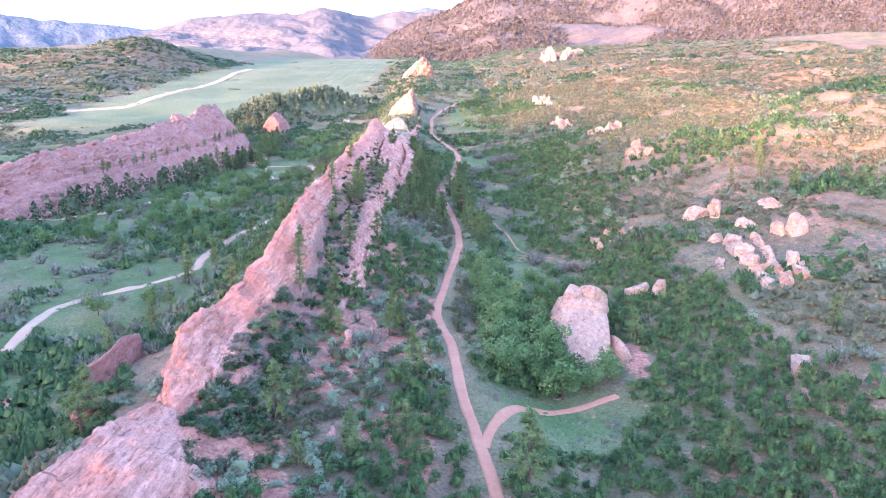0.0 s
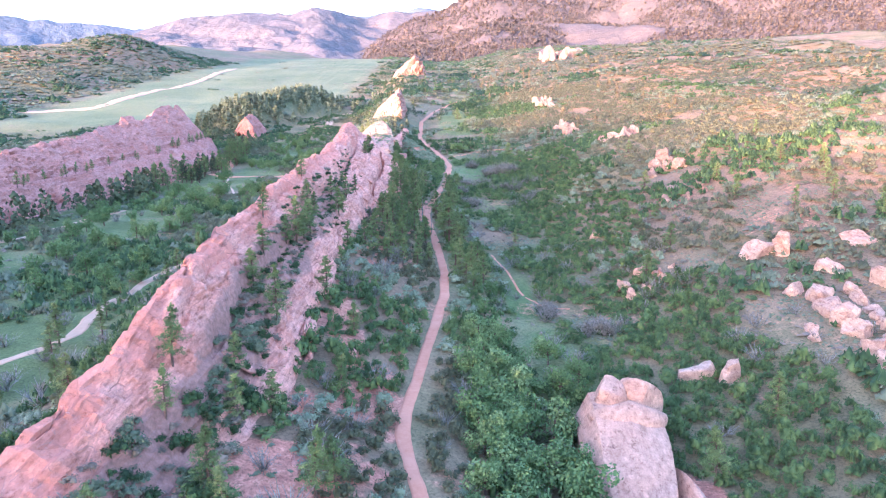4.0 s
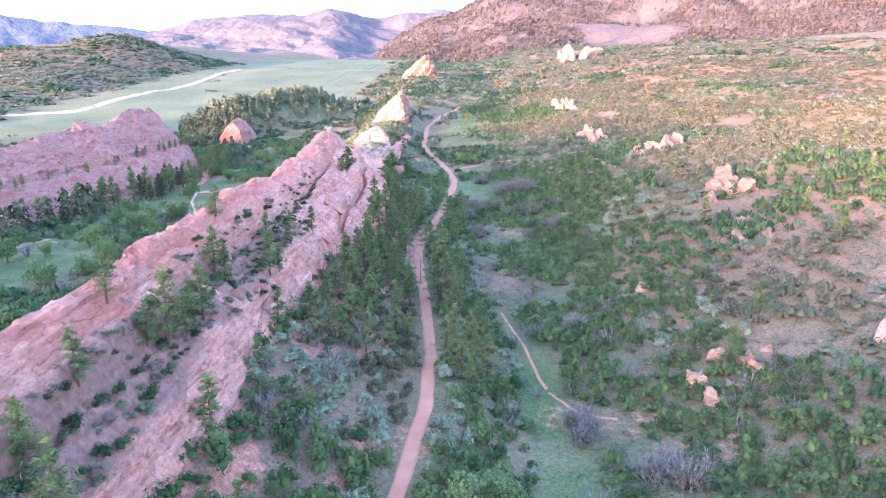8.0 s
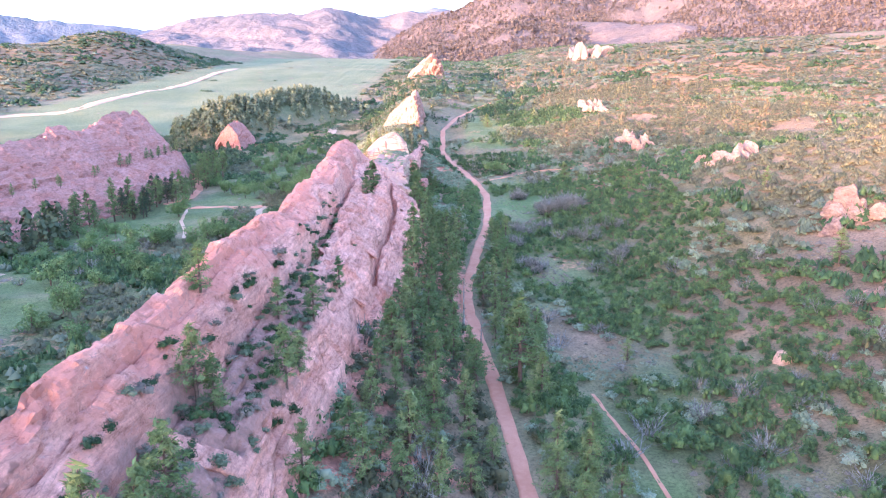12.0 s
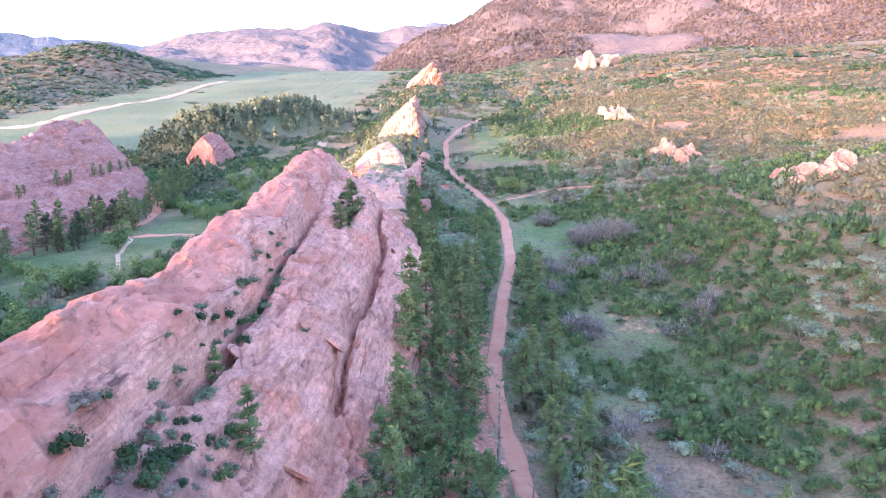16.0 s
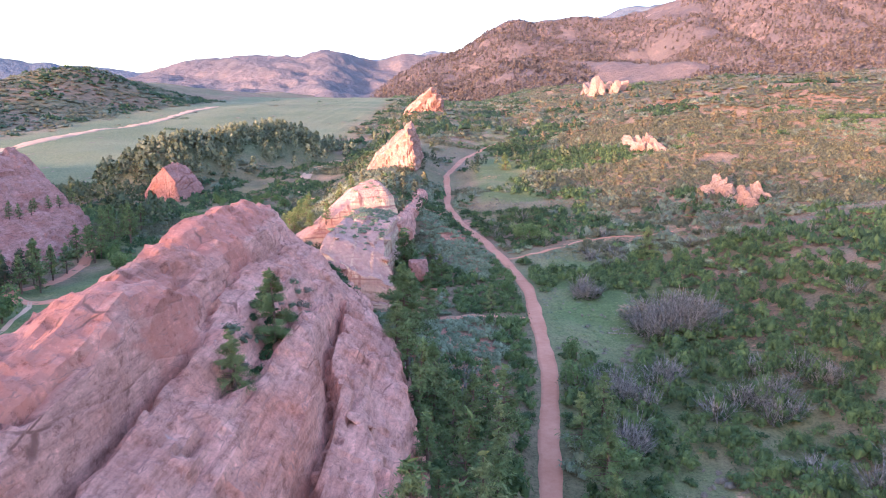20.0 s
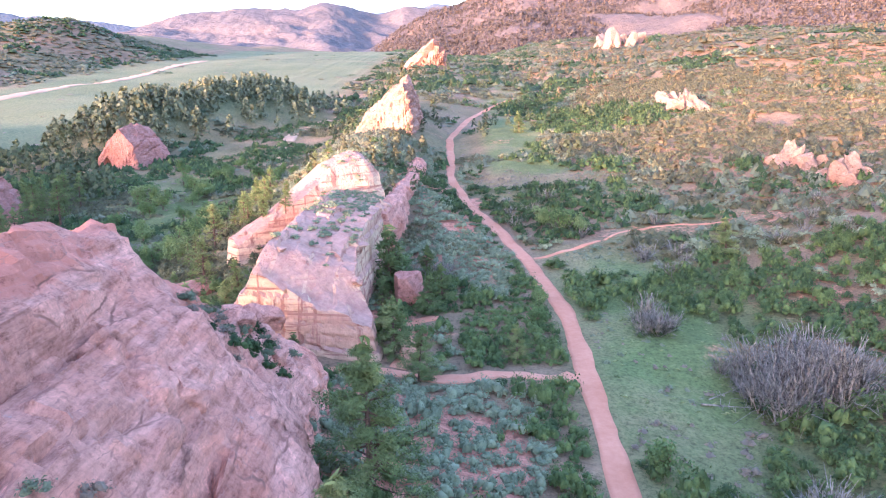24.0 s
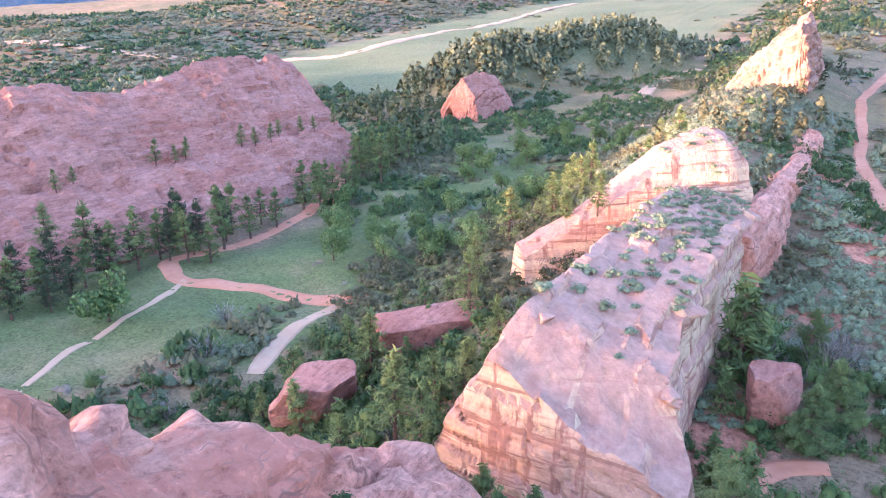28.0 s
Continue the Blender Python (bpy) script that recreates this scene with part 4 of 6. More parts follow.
def dead_tree_parts(height, seed):
    rng = np.random.RandomState(seed)
    wood = [tube([(0, 0, -0.5), (0.05, 0, height * 0.5), (0.1, 0.05, height)], [0.02 * height + 0.04, 0.013 * height, 0.02], 7)]
    for k in range(18):
        h = rng.uniform(0.3, 0.97)
        a, r = rng.uniform(0, 2 * math.pi), rng.uniform(0.5, 1.7) * (1.15 - h)
        root = np.array([0.05, 0, h * height])
        tip = root + [math.cos(a) * r, math.sin(a) * r, r * rng.uniform(-0.1, 0.5)]
        wood.append(tube([root, (root + tip) / 2 + rng.normal(scale=0.06, size=3), tip], [0.05, 0.035, 0.012], 4))
    return mesh_of("trunk", *joined(wood), True)


# ---- build: light, land, rock ----
build_light()
LAND = build_land()

RED_DIRT = trail_material("red_dirt", (0.40, 0.165, 0.098), (0.54, 0.265, 0.175))
PALE_DIRT = trail_material("pale_dirt", (0.40, 0.25, 0.165), (0.51, 0.345, 0.245))
PINK = rock_material("pink_sandstone", (0.60, 0.315, 0.245), (0.57, 0.265, 0.195), (0.52, 0.20, 0.13), (0.59, 0.31, 0.245), lines=0.9)
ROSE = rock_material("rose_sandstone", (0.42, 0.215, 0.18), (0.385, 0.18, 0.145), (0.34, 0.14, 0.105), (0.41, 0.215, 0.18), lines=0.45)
FINROCK = rock_material("far_sandstone", (0.40, 0.25, 0.195), (0.36, 0.205, 0.15), (0.29, 0.145, 0.10), (0.37, 0.23, 0.175), (0, 15, 0))
# One crag stone in two tones: pale where shaded, darkened where sun falls.
NEAR_CRAG = rock_material("near_crag_stone", (0.50, 0.345, 0.27), (0.45, 0.29, 0.22), (0.39, 0.22, 0.16), (0.48, 0.33, 0.265), (0, 20, 0), 0.4)
LIT_CRAG = rock_material("lit_crag_stone", (0.29, 0.21, 0.172), (0.265, 0.178, 0.145), (0.215, 0.132, 0.102), (0.28, 0.20, 0.17), (0, 20, 0), 0.6)
GOLD = banded_material("banded_sandstone")
PALE = rock_material("pale_sandstone", (0.52, 0.325, 0.24), (0.49, 0.29, 0.21), (0.44, 0.24, 0.17), (0.50, 0.315, 0.24), lines=0.2)

ribbon("main_trail", TRAIL, np.interp([q[1] for q in TRAIL], [90, 140, 230, 340, 480, 700], [1.55, 1.75, 2.0, 2.3, 2.4, 2.8]), RED_DIRT, "wide red dirt trail winding through the valley", seed=1)
ribbon("side_trail", [(5, 394), (11, 396), (17, 402), (24, 409), (34, 411), (48, 409)], 0.9, RED_DIRT, "narrow red dirt side trail across the grass", seed=2)
ribbon("loop_trail", [(5.2, 79), (6.6, 85), (9, 92), (12.5, 98.4), (19, 101.4), (26, 104), (29, 105.5)], 1.4, RED_DIRT, "narrow dirt path beside the trail", seed=3)
ribbon("valley_road", [(-82, 60), (-72, 90), (-73.6, 111), (-77, 132), (-75, 144), (-66.5, 151), (-60, 166), (-62.5, 186), (-61.5, 208), (-54, 236), (-50, 262)], 2.3, PALE_DIRT, "pale dirt road along the grassy valley", seed=4)
ribbon("cliff_road", [(-140, 224), (-126, 236), (-114.6, 246), (-111.5, 276), (-107, 296)], 2.6, PALE_DIRT, "pale dirt road below the cliff", seed=14)
ribbon("meadow_path", [(-80, 335), (-84.5, 348), (-90.7, 361), (-95.5, 380), (-99, 386)], 1.0, PALE_DIRT, "thin trodden path across the meadow", seed=5)
ribbon("track_end", [(-66, 366), (-69.2, 373), (-70.5, 381), (-70, 390)], 2.2, PALE_DIRT, "pale end of the dirt road in the grass", seed=13)
ribbon("canyon_road", [(-66, 391), (-71.5, 388.5), (-86, 387), (-99, 384), (-107, 388), (-104, 405), (-107, 425), (-113, 442), (-122, 457), (-124, 475)], 3.2, RED_DIRT, "red dirt road at the foot of the cliff", seed=6)
ribbon("far_road", [(-300, 1130), (-302, 1055), (-292, 990), (-287, 900), (-298, 770), (-304, 700), (-380, 640), (-520, 600)], 9, PALE_DIRT, "pale gravel road over the far meadow", lift=0.5, spacing=4, seed=7)
ribbon("upper_trail", [(-60, 520), (-72, 545), (-80, 575), (-82, 610), (-70, 660)], 5, PALE_DIRT, "pale dirt track on the wooded slope", lift=0.2, spacing=2, seed=8)
ribbon("creek_path", [(17, 236), (19.6, 220), (21, 208), (23.3, 198), (27, 193.5), (32, 192)], 0.55, RED_DIRT, "faint red path in the grass", seed=9)


ribbon("gap_path", [(-21, 345), (-13.4, 346), (-8, 344.5), (-1.2, 346.5), (3, 346), (6, 349)], 2.2, RED_DIRT, "trodden red dirt path below the banded fin", seed=10, ragged=0.6)
ribbon("block_path", [(-13.4, 346), (-12.1, 352), (-13.8, 358), (-12, 361.5), (-8, 362)], 1.6, RED_DIRT, "trodden red dirt path to the square block", seed=11, ragged=0.6)
ribbon("west_path", [(-43, 68), (-47, 74), (-53, 83), (-60, 92), (-70, 98)], 1.8, RED_DIRT, "red dirt path below the ridge end", seed=12)


def bench(crest, ledge, foot, drop=9.0, lean=3.0):
    """Like profile, with a bench half way down the slab."""
    (a, b), (c, d), (e, f) = crest, ledge, foot
    return [(a - 2 * lean, b - 2 * drop), (a - lean, b - drop), (a, b), (c - 1.5, d + 2.0), (c - 0.5, d), (c + 3.5, d - 0.6), (e, f), (e + 1.5, f - 5)]


def profile(crest, mid, foot, drop=8.0, lean=3.0, deep=5.0):
    """Left base, left wall, crest, slab, foot, right base."""
    (a, b), (c, d), (e, f) = crest, mid, foot
    return [(a - 2 * lean, b - 2 * drop), (a - lean, b - drop), (a, b), (c, d), (e, f), (e + 1.5, f - deep)]


SLAB_NEAR = [
    (72, profile((-31, 2.5), (-26, 0.8), (-20.5, -2))),
    (80, profile((-33, 5.8), (-27, 3), (-20.5, -1))),
    (92, profile((-35.8, 9.8), (-29, 6), (-20.5, 0.5))),
    (102, profile((-33, 10.2), (-27, 7), (-20, 2))),
    (118, profile((-29.5, 14), (-24, 10), (-18, 3))),
    (138, profile((-29, 18.3), (-22.5, 12), (-16, 4))),
    (157, profile((-29, 20.2), (-22, 13.5), (-16, 6))),
    (170, profile((-28.5, 21.3), (-21.5, 14.5), (-15, 7))),
    (185, profile((-28, 22.0), (-21, 16), (-14.5, 8))),
]
SLAB_FAR = [
    (211, profile((-28, 23.2), (-20.5, 17.5), (-14, 9.5))),
    (240, profile((-28, 23.4), (-19.5, 17.5), (-11.5, 9.5))),
    (262, profile((-29, 25.4), (-19, 19), (-10, 12))),
    (288, profile((-29.5, 26.6), (-19.5, 20.4), (-10.4, 14.4))),
    (303, profile((-30, 27.4), (-20.5, 21.2), (-12.6, 15.2))),
    (312, profile((-30.3, 27.6), (-21.5, 21.4), (-15.2, 15.8))),
    (318, profile((-30.2, 27.9), (-22.3, 21.2), (-17, 15.6))),
    (321.5, profile((-30, 28.6), (-23, 20.6), (-18.4, 15.4))),
    (325, profile((-31, 23.5), (-23.6, 19.3), (-19.2, 14.6))),
    (331, profile((-31.5, 21.3), (-24.5, 18), (-19, 13.4))),
    (337, profile((-31, 17.6), (-25.5, 16.8), (-20, 12))),
    (341.5, profile((-30, 14.5), (-26, 14), (-21.5, 9.5))),
]
SLAB = fin("slab_ridge", SLAB_NEAR + SLAB_FAR, PINK, "long tilted slab of pink sandstone with a sharp crest", 0.36, 0.62, 3, 0.5, edge=13,
    clefts=((-21.8, -24.2, 226, 280, 2.4, 0.9, 1.5), (-24.2, -25.9, 272, 314, 0.8, 0.5, 1.5), (-15.4, -15.9, 238, 286, 1.9, 0.7, 0.7), (-15.9, -18.5, 284, 308, 1.9, 0.7, 0.6),
            (-21.2, -19.8, 276, 302, 1.6, 1.6, 0.8), (-23.6, -22.4, 125, 232, 0.9, 0.9, 1.6), (-15.2, -14.2, 130, 236, 0.7, 0.8, 0.9), (-26.6, -26, 120, 226, 0.6, 0.5, 0.5)), jag=0.5, rust=1.0)

END_ROCK = fin("near_outcrop", [
    (46, profile((-42, 2), (-32, 2), (-24, -1))),
    (54, profile((-38, 7), (-29, 6), (-20, 1))),
    (62, profile((-36, 7.5), (-27, 6), (-20, 0))),
    (68, profile((-35.5, 7), (-28, 5), (-21.5, -0.5))),
    (77, profile((-34, 5.5), (-28, 3.2), (-21, -1.5))),
], PINK, "broken pink sandstone outcrop at the ridge end", 0.5, 0.8, 5, 0.35)

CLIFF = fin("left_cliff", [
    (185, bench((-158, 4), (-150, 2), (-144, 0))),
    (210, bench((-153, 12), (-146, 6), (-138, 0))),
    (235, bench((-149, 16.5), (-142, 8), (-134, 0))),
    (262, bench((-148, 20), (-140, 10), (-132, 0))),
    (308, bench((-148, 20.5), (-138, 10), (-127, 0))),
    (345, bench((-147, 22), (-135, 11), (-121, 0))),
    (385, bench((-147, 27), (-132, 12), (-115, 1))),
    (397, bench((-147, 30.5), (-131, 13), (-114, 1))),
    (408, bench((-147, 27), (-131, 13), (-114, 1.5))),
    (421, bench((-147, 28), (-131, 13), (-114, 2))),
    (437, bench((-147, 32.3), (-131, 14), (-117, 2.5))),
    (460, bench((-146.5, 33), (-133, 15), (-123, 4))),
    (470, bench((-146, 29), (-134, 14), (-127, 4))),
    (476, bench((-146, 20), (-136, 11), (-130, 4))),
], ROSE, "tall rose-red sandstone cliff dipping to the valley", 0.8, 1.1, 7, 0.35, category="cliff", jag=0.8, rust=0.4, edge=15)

FIN_ONE = ledged_fin("banded_fin", [
    (350.5, [(-34.6, 7), (-28.8, 18.0), (-23, 14.6), (-16.0, 12.0), (-14.6, 6)]),
    (352.5, [(-34.4, 7), (-28.2, 19.2), (-23, 16.6), (-16.9, 12.9), (-15.4, 6)]),
    (354.5, [(-34.0, 7), (-27.9, 19.8), (-23.2, 18), (-18.6, 16.2), (-17.4, 6)]),
    (364, [(-33, 8), (-27.5, 20.5), (-23.5, 19.2), (-19.2, 18.3), (-18, 6)]),
    (375, [(-31.4, 9), (-27.2, 20.9), (-23.3, 20.1), (-18.8, 19.4), (-17.8, 7)]),
    (385, [(-31, 10), (-27.2, 20.7), (-22.6, 19.8), (-18.7, 18.7), (-17.6, 8)]),
    (394, [(-30, 11), (-27, 20.4), (-22, 19.6), (-17.8, 17.6), (-16.4, 9)]),
    (404, [(-28, 12), (-25, 18.7), (-22, 18), (-18, 16.2), (-16.6, 10)]),
], 4.5, GOLD, "banded fin of golden and pink sandstone", 0.28, 9, depth=0.22)

RIM = fin("rim_ledge", [
    (386, [(-23, 14), (-22, 16.5), (-20, 18), (-18, 17.6), (-17.2, 15), (-16, 7)]),
    (410, [(-21, 13), (-20.3, 16.3), (-18.6, 17.8), (-17, 17.2), (-16.2, 14.5), (-15, 7)]),
    (428, [(-20.5, 13), (-19.8, 16.3), (-18, 18.2), (-16.2, 17.6), (-15.4, 14.5), (-14.2, 8)]),
    (444, [(-20.5, 14), (-19.8, 16.3), (-17.6, 17.8), (-15.8, 17.2), (-15, 14.5), (-13.5, 9)]),
    (466, [(-22, 16), (-20, 18), (-17.6, 19.4), (-15.8, 18.6), (-15, 16), (-13.5, 11)]),
], PINK, "low pink sandstone ledge along the ridge", 0.5, 0.6, 29, 0.35)

FIN_TWO = ledged_fin("golden_wall", [
    (0, [(-3, 9), (-1.6, 13.6), (0, 13.8), (1.2, 13.2), (2.5, 8)]),
    (8, [(-3.4, 9), (-1.4, 17.6), (0, 18.2), (1.6, 17), (3.5, 9)]),
    (14, [(-4, 10), (-1.4, 21.4), (0, 22), (2, 20.4), (4.2, 10)]),
    (19, [(-4.6, 10), (-1.4, 24.4), (0.2, 25), (2.4, 23.2), (5, 11)]),
    (25, [(-5, 10), (-1.2, 25.8), (0.4, 26), (3.2, 24.2), (6.5, 12)]),
    (28, [(-5, 12), (-0.8, 24.6), (0.8, 24.4), (3.6, 22), (7, 13)]),
], 7.0, GOLD, "golden sandstone wall streaked with dark stains", 0.3, 13, axis=(0.62, 0.78), origin=(-41.2, 384.6), depth=0.13, jag=0.15, course=1.6)

FIN_THREE = fin("far_fin", [
    (506, [(-39, 24), (-36, 28), (-30, 32.5), (-24, 37.5), (-22.2, 34), (-21, 23)]),
    (514, [(-38.5, 25), (-35.5, 30), (-29, 36), (-23, 41), (-21.3, 36), (-20, 24)]),
    (524, [(-36, 26), (-33, 31), (-28, 36), (-23.5, 39.5), (-21.3, 35), (-20, 25)]),
    (538, [(-33, 27), (-31, 31), (-28, 34), (-24, 36.5), (-21.3, 33), (-20, 26)]),
    (560, [(-33, 28), (-31, 31), (-28.5, 33), (-25.5, 34), (-22, 32), (-20, 27)]),
], FINROCK, "far pink and golden sandstone fin on the ridge", 0.5, 1.2, 15, 0.6, jag=0.8)

PEAK = fin("ridge_pinnacle", [
    (884, [(-50, 54), (-47, 59), (-36, 68), (-26, 76), (-20, 68), (-16, 54)]),
    (900, [(-49, 55), (-45, 61), (-35, 71), (-25, 78), (-18, 67), (-14, 54)]),
    (930, [(-47, 56), (-43, 60), (-36, 66), (-28, 71), (-18, 64), (-13, 55)]),
    (965, [(-46, 56), (-43, 58), (-38, 60), (-32, 62), (-20, 60), (-14, 55)]),
], FINROCK, "distant sandstone pinnacle on the ridge", 1.0, 4.2, 17, 1.0, jag=3.0)

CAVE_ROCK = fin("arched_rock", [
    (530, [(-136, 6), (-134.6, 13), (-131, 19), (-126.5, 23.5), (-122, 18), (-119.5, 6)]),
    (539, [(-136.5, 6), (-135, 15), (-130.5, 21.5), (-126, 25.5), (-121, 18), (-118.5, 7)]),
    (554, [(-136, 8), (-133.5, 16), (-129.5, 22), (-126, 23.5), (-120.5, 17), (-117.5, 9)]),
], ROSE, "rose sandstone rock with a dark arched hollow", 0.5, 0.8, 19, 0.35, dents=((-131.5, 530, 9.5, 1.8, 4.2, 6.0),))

KNOLL_ROCK = fin("knoll_rock", [
    (570, profile((-158, 20), (-150, 18), (-142, 12))),
    (580, profile((-156, 27), (-148, 24), (-139, 14))),
    (595, profile((-151, 30), (-143, 26), (-134, 17))),
    (612, profile((-143, 31), (-136, 27), (-128, 19))),
    (625, profile((-137, 29), (-131, 25), (-124, 20))),
], ROSE, "low rose sandstone outcrop among pines on the knoll", 0.7, 1.4, 33, 0.4, jag=1.5)

BODY = fin("whaleback_boulder", [
    (114.5, [(22.2, -9), (22, -8), (23, -6.6), (26, -6.0), (28.6, -7), (29.4, -9)]),
    (118, [(21.2, -9), (20.9, -6.6), (22.4, -4.0), (26.2, -3.4), (29.4, -4.5), (30.4, -9)]),
    (123, [(20.9, -9), (20.6, -5), (22.4, -2.0), (26.6, -1.4), (30.6, -2.6), (31.8, -9)]),
    (129, [(21.2, -8), (21, -3.8), (23, -0.6), (27.2, 0), (31.6, -1.4), (32.8, -8)]),
    (134, [(21.6, -8), (21.4, -3.2), (23.4, 0.2), (27.6, 0.6), (32.2, -1.2), (33.4, -8)]),
    (141, [(22.4, -8), (22.4, -4), (24, -0.6), (28, 0.2), (32, -1.8), (33.2, -8)]),
], PALE, "large rounded pale pink sandstone boulder with a lobed top", 0.5, 0.1, 21, 0.0, category="rock")
for n, (x, y, z, s) in enumerate([(26.2, 138.5, 2.6, (2.6, 3.6, 3.8)), (30.4, 138.8, 2.5, (3.2, 3.8, 3.8)), (27.8, 134.5, 1.4, (5.2, 4.2, 2.6)), (31.9, 122, -3.2, (1.3, 8, 4.0))]):
    m = boulder_mesh(s, 300 + n, 4, 0.06, 3)
    m.materials.append(PALE)
    cap = part_of(BODY, "lobe", m, None)
    cap.matrix_basis = pose(x, y, z - s[2] * 0.9, 0, 0, 8)
boulder(-13.2, 366, 13.3, (2.3, 2.0, 2.3), ROSE, 23, "square block of rose sandstone beside pines", 20, 0, 4, 3, square=1.0, rough=0.10)
boulder(-49.5, 357.5, 8.2, (4.4, 2.8, 2.2), ROSE, 24, "flat slab of red sandstone on the slope", 35, 8, 4, 3, square=1.0, rough=0.12)
boulder(-46, 372, 9.5, (7.5, 2.6, 1.9), ROSE, 25, "flat slab of red sandstone on the slope", 55, 6, 4, 3, square=1.0, rough=0.12)
boulder(45.4, 237.7, 2.8, (2.0, 1.8, 1.7), PALE, 26, "single pink boulder among shrubs", 0, 0, 3)

# pale crags on the right hillside
CRAGS = [(76, 278, 16.5, 11), (78, 349, 20.5, 9), (69.6, 420, 19, 7), (69, 443, 23, 7),
         (73, 530, 34, 5), (73, 548, 36, 6), (46, 198, 3, 4), (53, 200, 3, 3), (70, 250, 12, 5), (65, 245, 9, 3), (218, 1224, 98, 8), (150, 1010, 66, 8)]
rng = np.random.RandomState(4)
for n, (cx, cy, top, many) in enumerate(CRAGS):
    far = 1 + 3.0 * (cy > 900)
    for k in range(many * 2):
        x, y = cx + rng.normal(scale=2.6) * far, cy + rng.normal(scale=3.6) * far
        s = (1.5 if cy > 260 else 0.7) * (rng.uniform(1.5, 2.5) if k < 4 else rng.uniform(0.7, 1.6)) * far
        z = float(ground_z(x, y)) + s * rng.uniform(0.8, 1.7)
        boulder(x, y, z, (s * rng.uniform(0.4, 0.8), s * rng.uniform(0.7, 1.7), s * rng.uniform(0.9, 2.1)), NEAR_CRAG if cy < 210 else LIT_CRAG, 100 + n * 20 + k,
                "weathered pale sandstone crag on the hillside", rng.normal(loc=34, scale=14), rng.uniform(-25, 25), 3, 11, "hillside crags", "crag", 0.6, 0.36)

boulder(73.5, 536, float(ground_z(73.5, 536)) + 5.5, (2.3, 2.6, 7.5), LIT_CRAG, 951, "weathered pale sandstone spire on the hillside", 4, 10, 3, 11, "hillside crags", "crag", 0.6, 0.36)

# ribs of pale rock running down the near hillside
RIBS = [([(71.8, 175), (70.1, 163), (68.8, 154)], 3.4, 3.2), ([(68.6, 153), (68.2, 147), (67, 139)], 2.4, 2.4), ([(77, 173), (75.8, 162), (72.1, 147)], 1.7, 2.0), ([(72.6, 153), (71, 144), (69.6, 137)], 2.6, 2.6),
        ([(68, 197), (74.8, 198), (78, 196)], 3.4, 4.2), ([(78.8, 187), (80, 181)], 2.6, 3.2), ([(86.5, 174), (88, 170)], 5.0, 5.0), ([(87.5, 195), (92, 190)], 4.0, 3.0), ([(67.5, 177), (70.6, 175)], 3.0, 3.0),
        ([(82.5, 175), (83.5, 171)], 2.0, 3.0), ([(42.2, 155), (46.9, 151.5), (49.6, 149.4)], 4.6, 3.2), ([(57.5, 108), (56, 101)], 3.6, 2.6), ([(64, 160), (63, 155)], 1.8, 1.6), ([(76, 152), (74, 140)], 3.0, 3.4)]
rng = np.random.RandomState(14)
for n, (line, wide, high) in enumerate(RIBS):
    wide, high = wide * 1.45, high * 1.25
    for k, ((ax, ay), (bx, by)) in enumerate(zip(line, line[1:])):
        far = math.hypot(bx - ax, by - ay)
        for i in range(max(1, int(far / (wide * 0.9)))):
            f = (i + 0.5) / max(1, int(far / (wide * 0.9)))
            x, y = ax + (bx - ax) * f, ay + (by - ay) * f
            size = (wide * 0.5 * rng.uniform(0.85, 1.2), far / max(1, int(far / (wide * 0.9))) * rng.uniform(0.55, 0.72), high * rng.uniform(0.7, 1.0))
            boulder(x, y, float(ground_z(x, y)) + size[2] * 0.75, size, NEAR_CRAG, 700 + n * 12 + k * 4 + i, "smooth pale sandstone rib on the hillside",
                    math.degrees(math.atan2(-(bx - ax), by - ay)), rng.uniform(-12, 12), 4, 9, "hillside ribs", "rock_rib", 0.4, 0.24)

# outcrops on the flank below the slab and at the ridge end
FLANK_ROCKS = [
        (-14, 131, 3.2, (1.6, 6.0, 4.0), 8, -6), (-12.8, 96, 1.8, (2.0, 6.5, 3.4), 12, -5), (-12.2, 77, 1.5, (2.0, 5.0, 3.2), 10, -5), (-3.7, 112, 0.2, (1.3, 1.2, 1.8), 0, 10), (-11.5, 118, 2.6, (1.2, 5.0, 3.0), 10, -4), (-15.5, 108, 4.0, (1.4, 4.5, 3.0), 6, -6), (-10.5, 88, 1.4, (1.3, 3.6, 2.4), 14, 4), ]
SLOPE_ROCKS = [
        (-14.5, 142, 5.2, (1.2, 4.5, 2.6), 4, -5), (-9, 146, 3.4, (1.0, 3.0, 1.8), 12, 6),
        (-47.5, 97, 4.8, (1.5, 8.0, 4.5), -6, 4), (-45.5, 88, 2.8, (1.8, 6.0, 3.6), -6, 6), (-9.5, 170, 4.4, (1.4, 4.0, 2.0), 10, 0), (-16, 150, 7.2, (1.5, 6.0, 2.6), 6, 0), 
]
END_ROCKS = [
        (-24.5, 329.5, 19.8, (2.0, 1.4, 1.5), 30, 20), (-22.6, 332, 17.4, (1.4, 1.8, 1.3), 60, 10), (-24, 335, 18.8, (2.6, 1.8, 1.6), 20, -12), (-21.4, 329, 17.0, (1.2, 1.4, 1.0), 80, 15),
        (-34.5, 331, 20.6, (2.6, 3.4, 1.6), 15, 14), (-28, 339, 17.0, (3.0, 2.2, 2.2), 40, 10), (-31.8, 325.6, 24.6, (1.6, 2.2, 1.5), 10, 0),
        (-22.0, 308.5, 22.4, (1.5, 1.2, 1.1), 20, 0), (-21.0, 311.5, 22.2, (2.0, 1.4, 1.2), 120, 10), (-24.6, 311, 23.6, (1.0, 0.9, 0.8), 60, 0)]
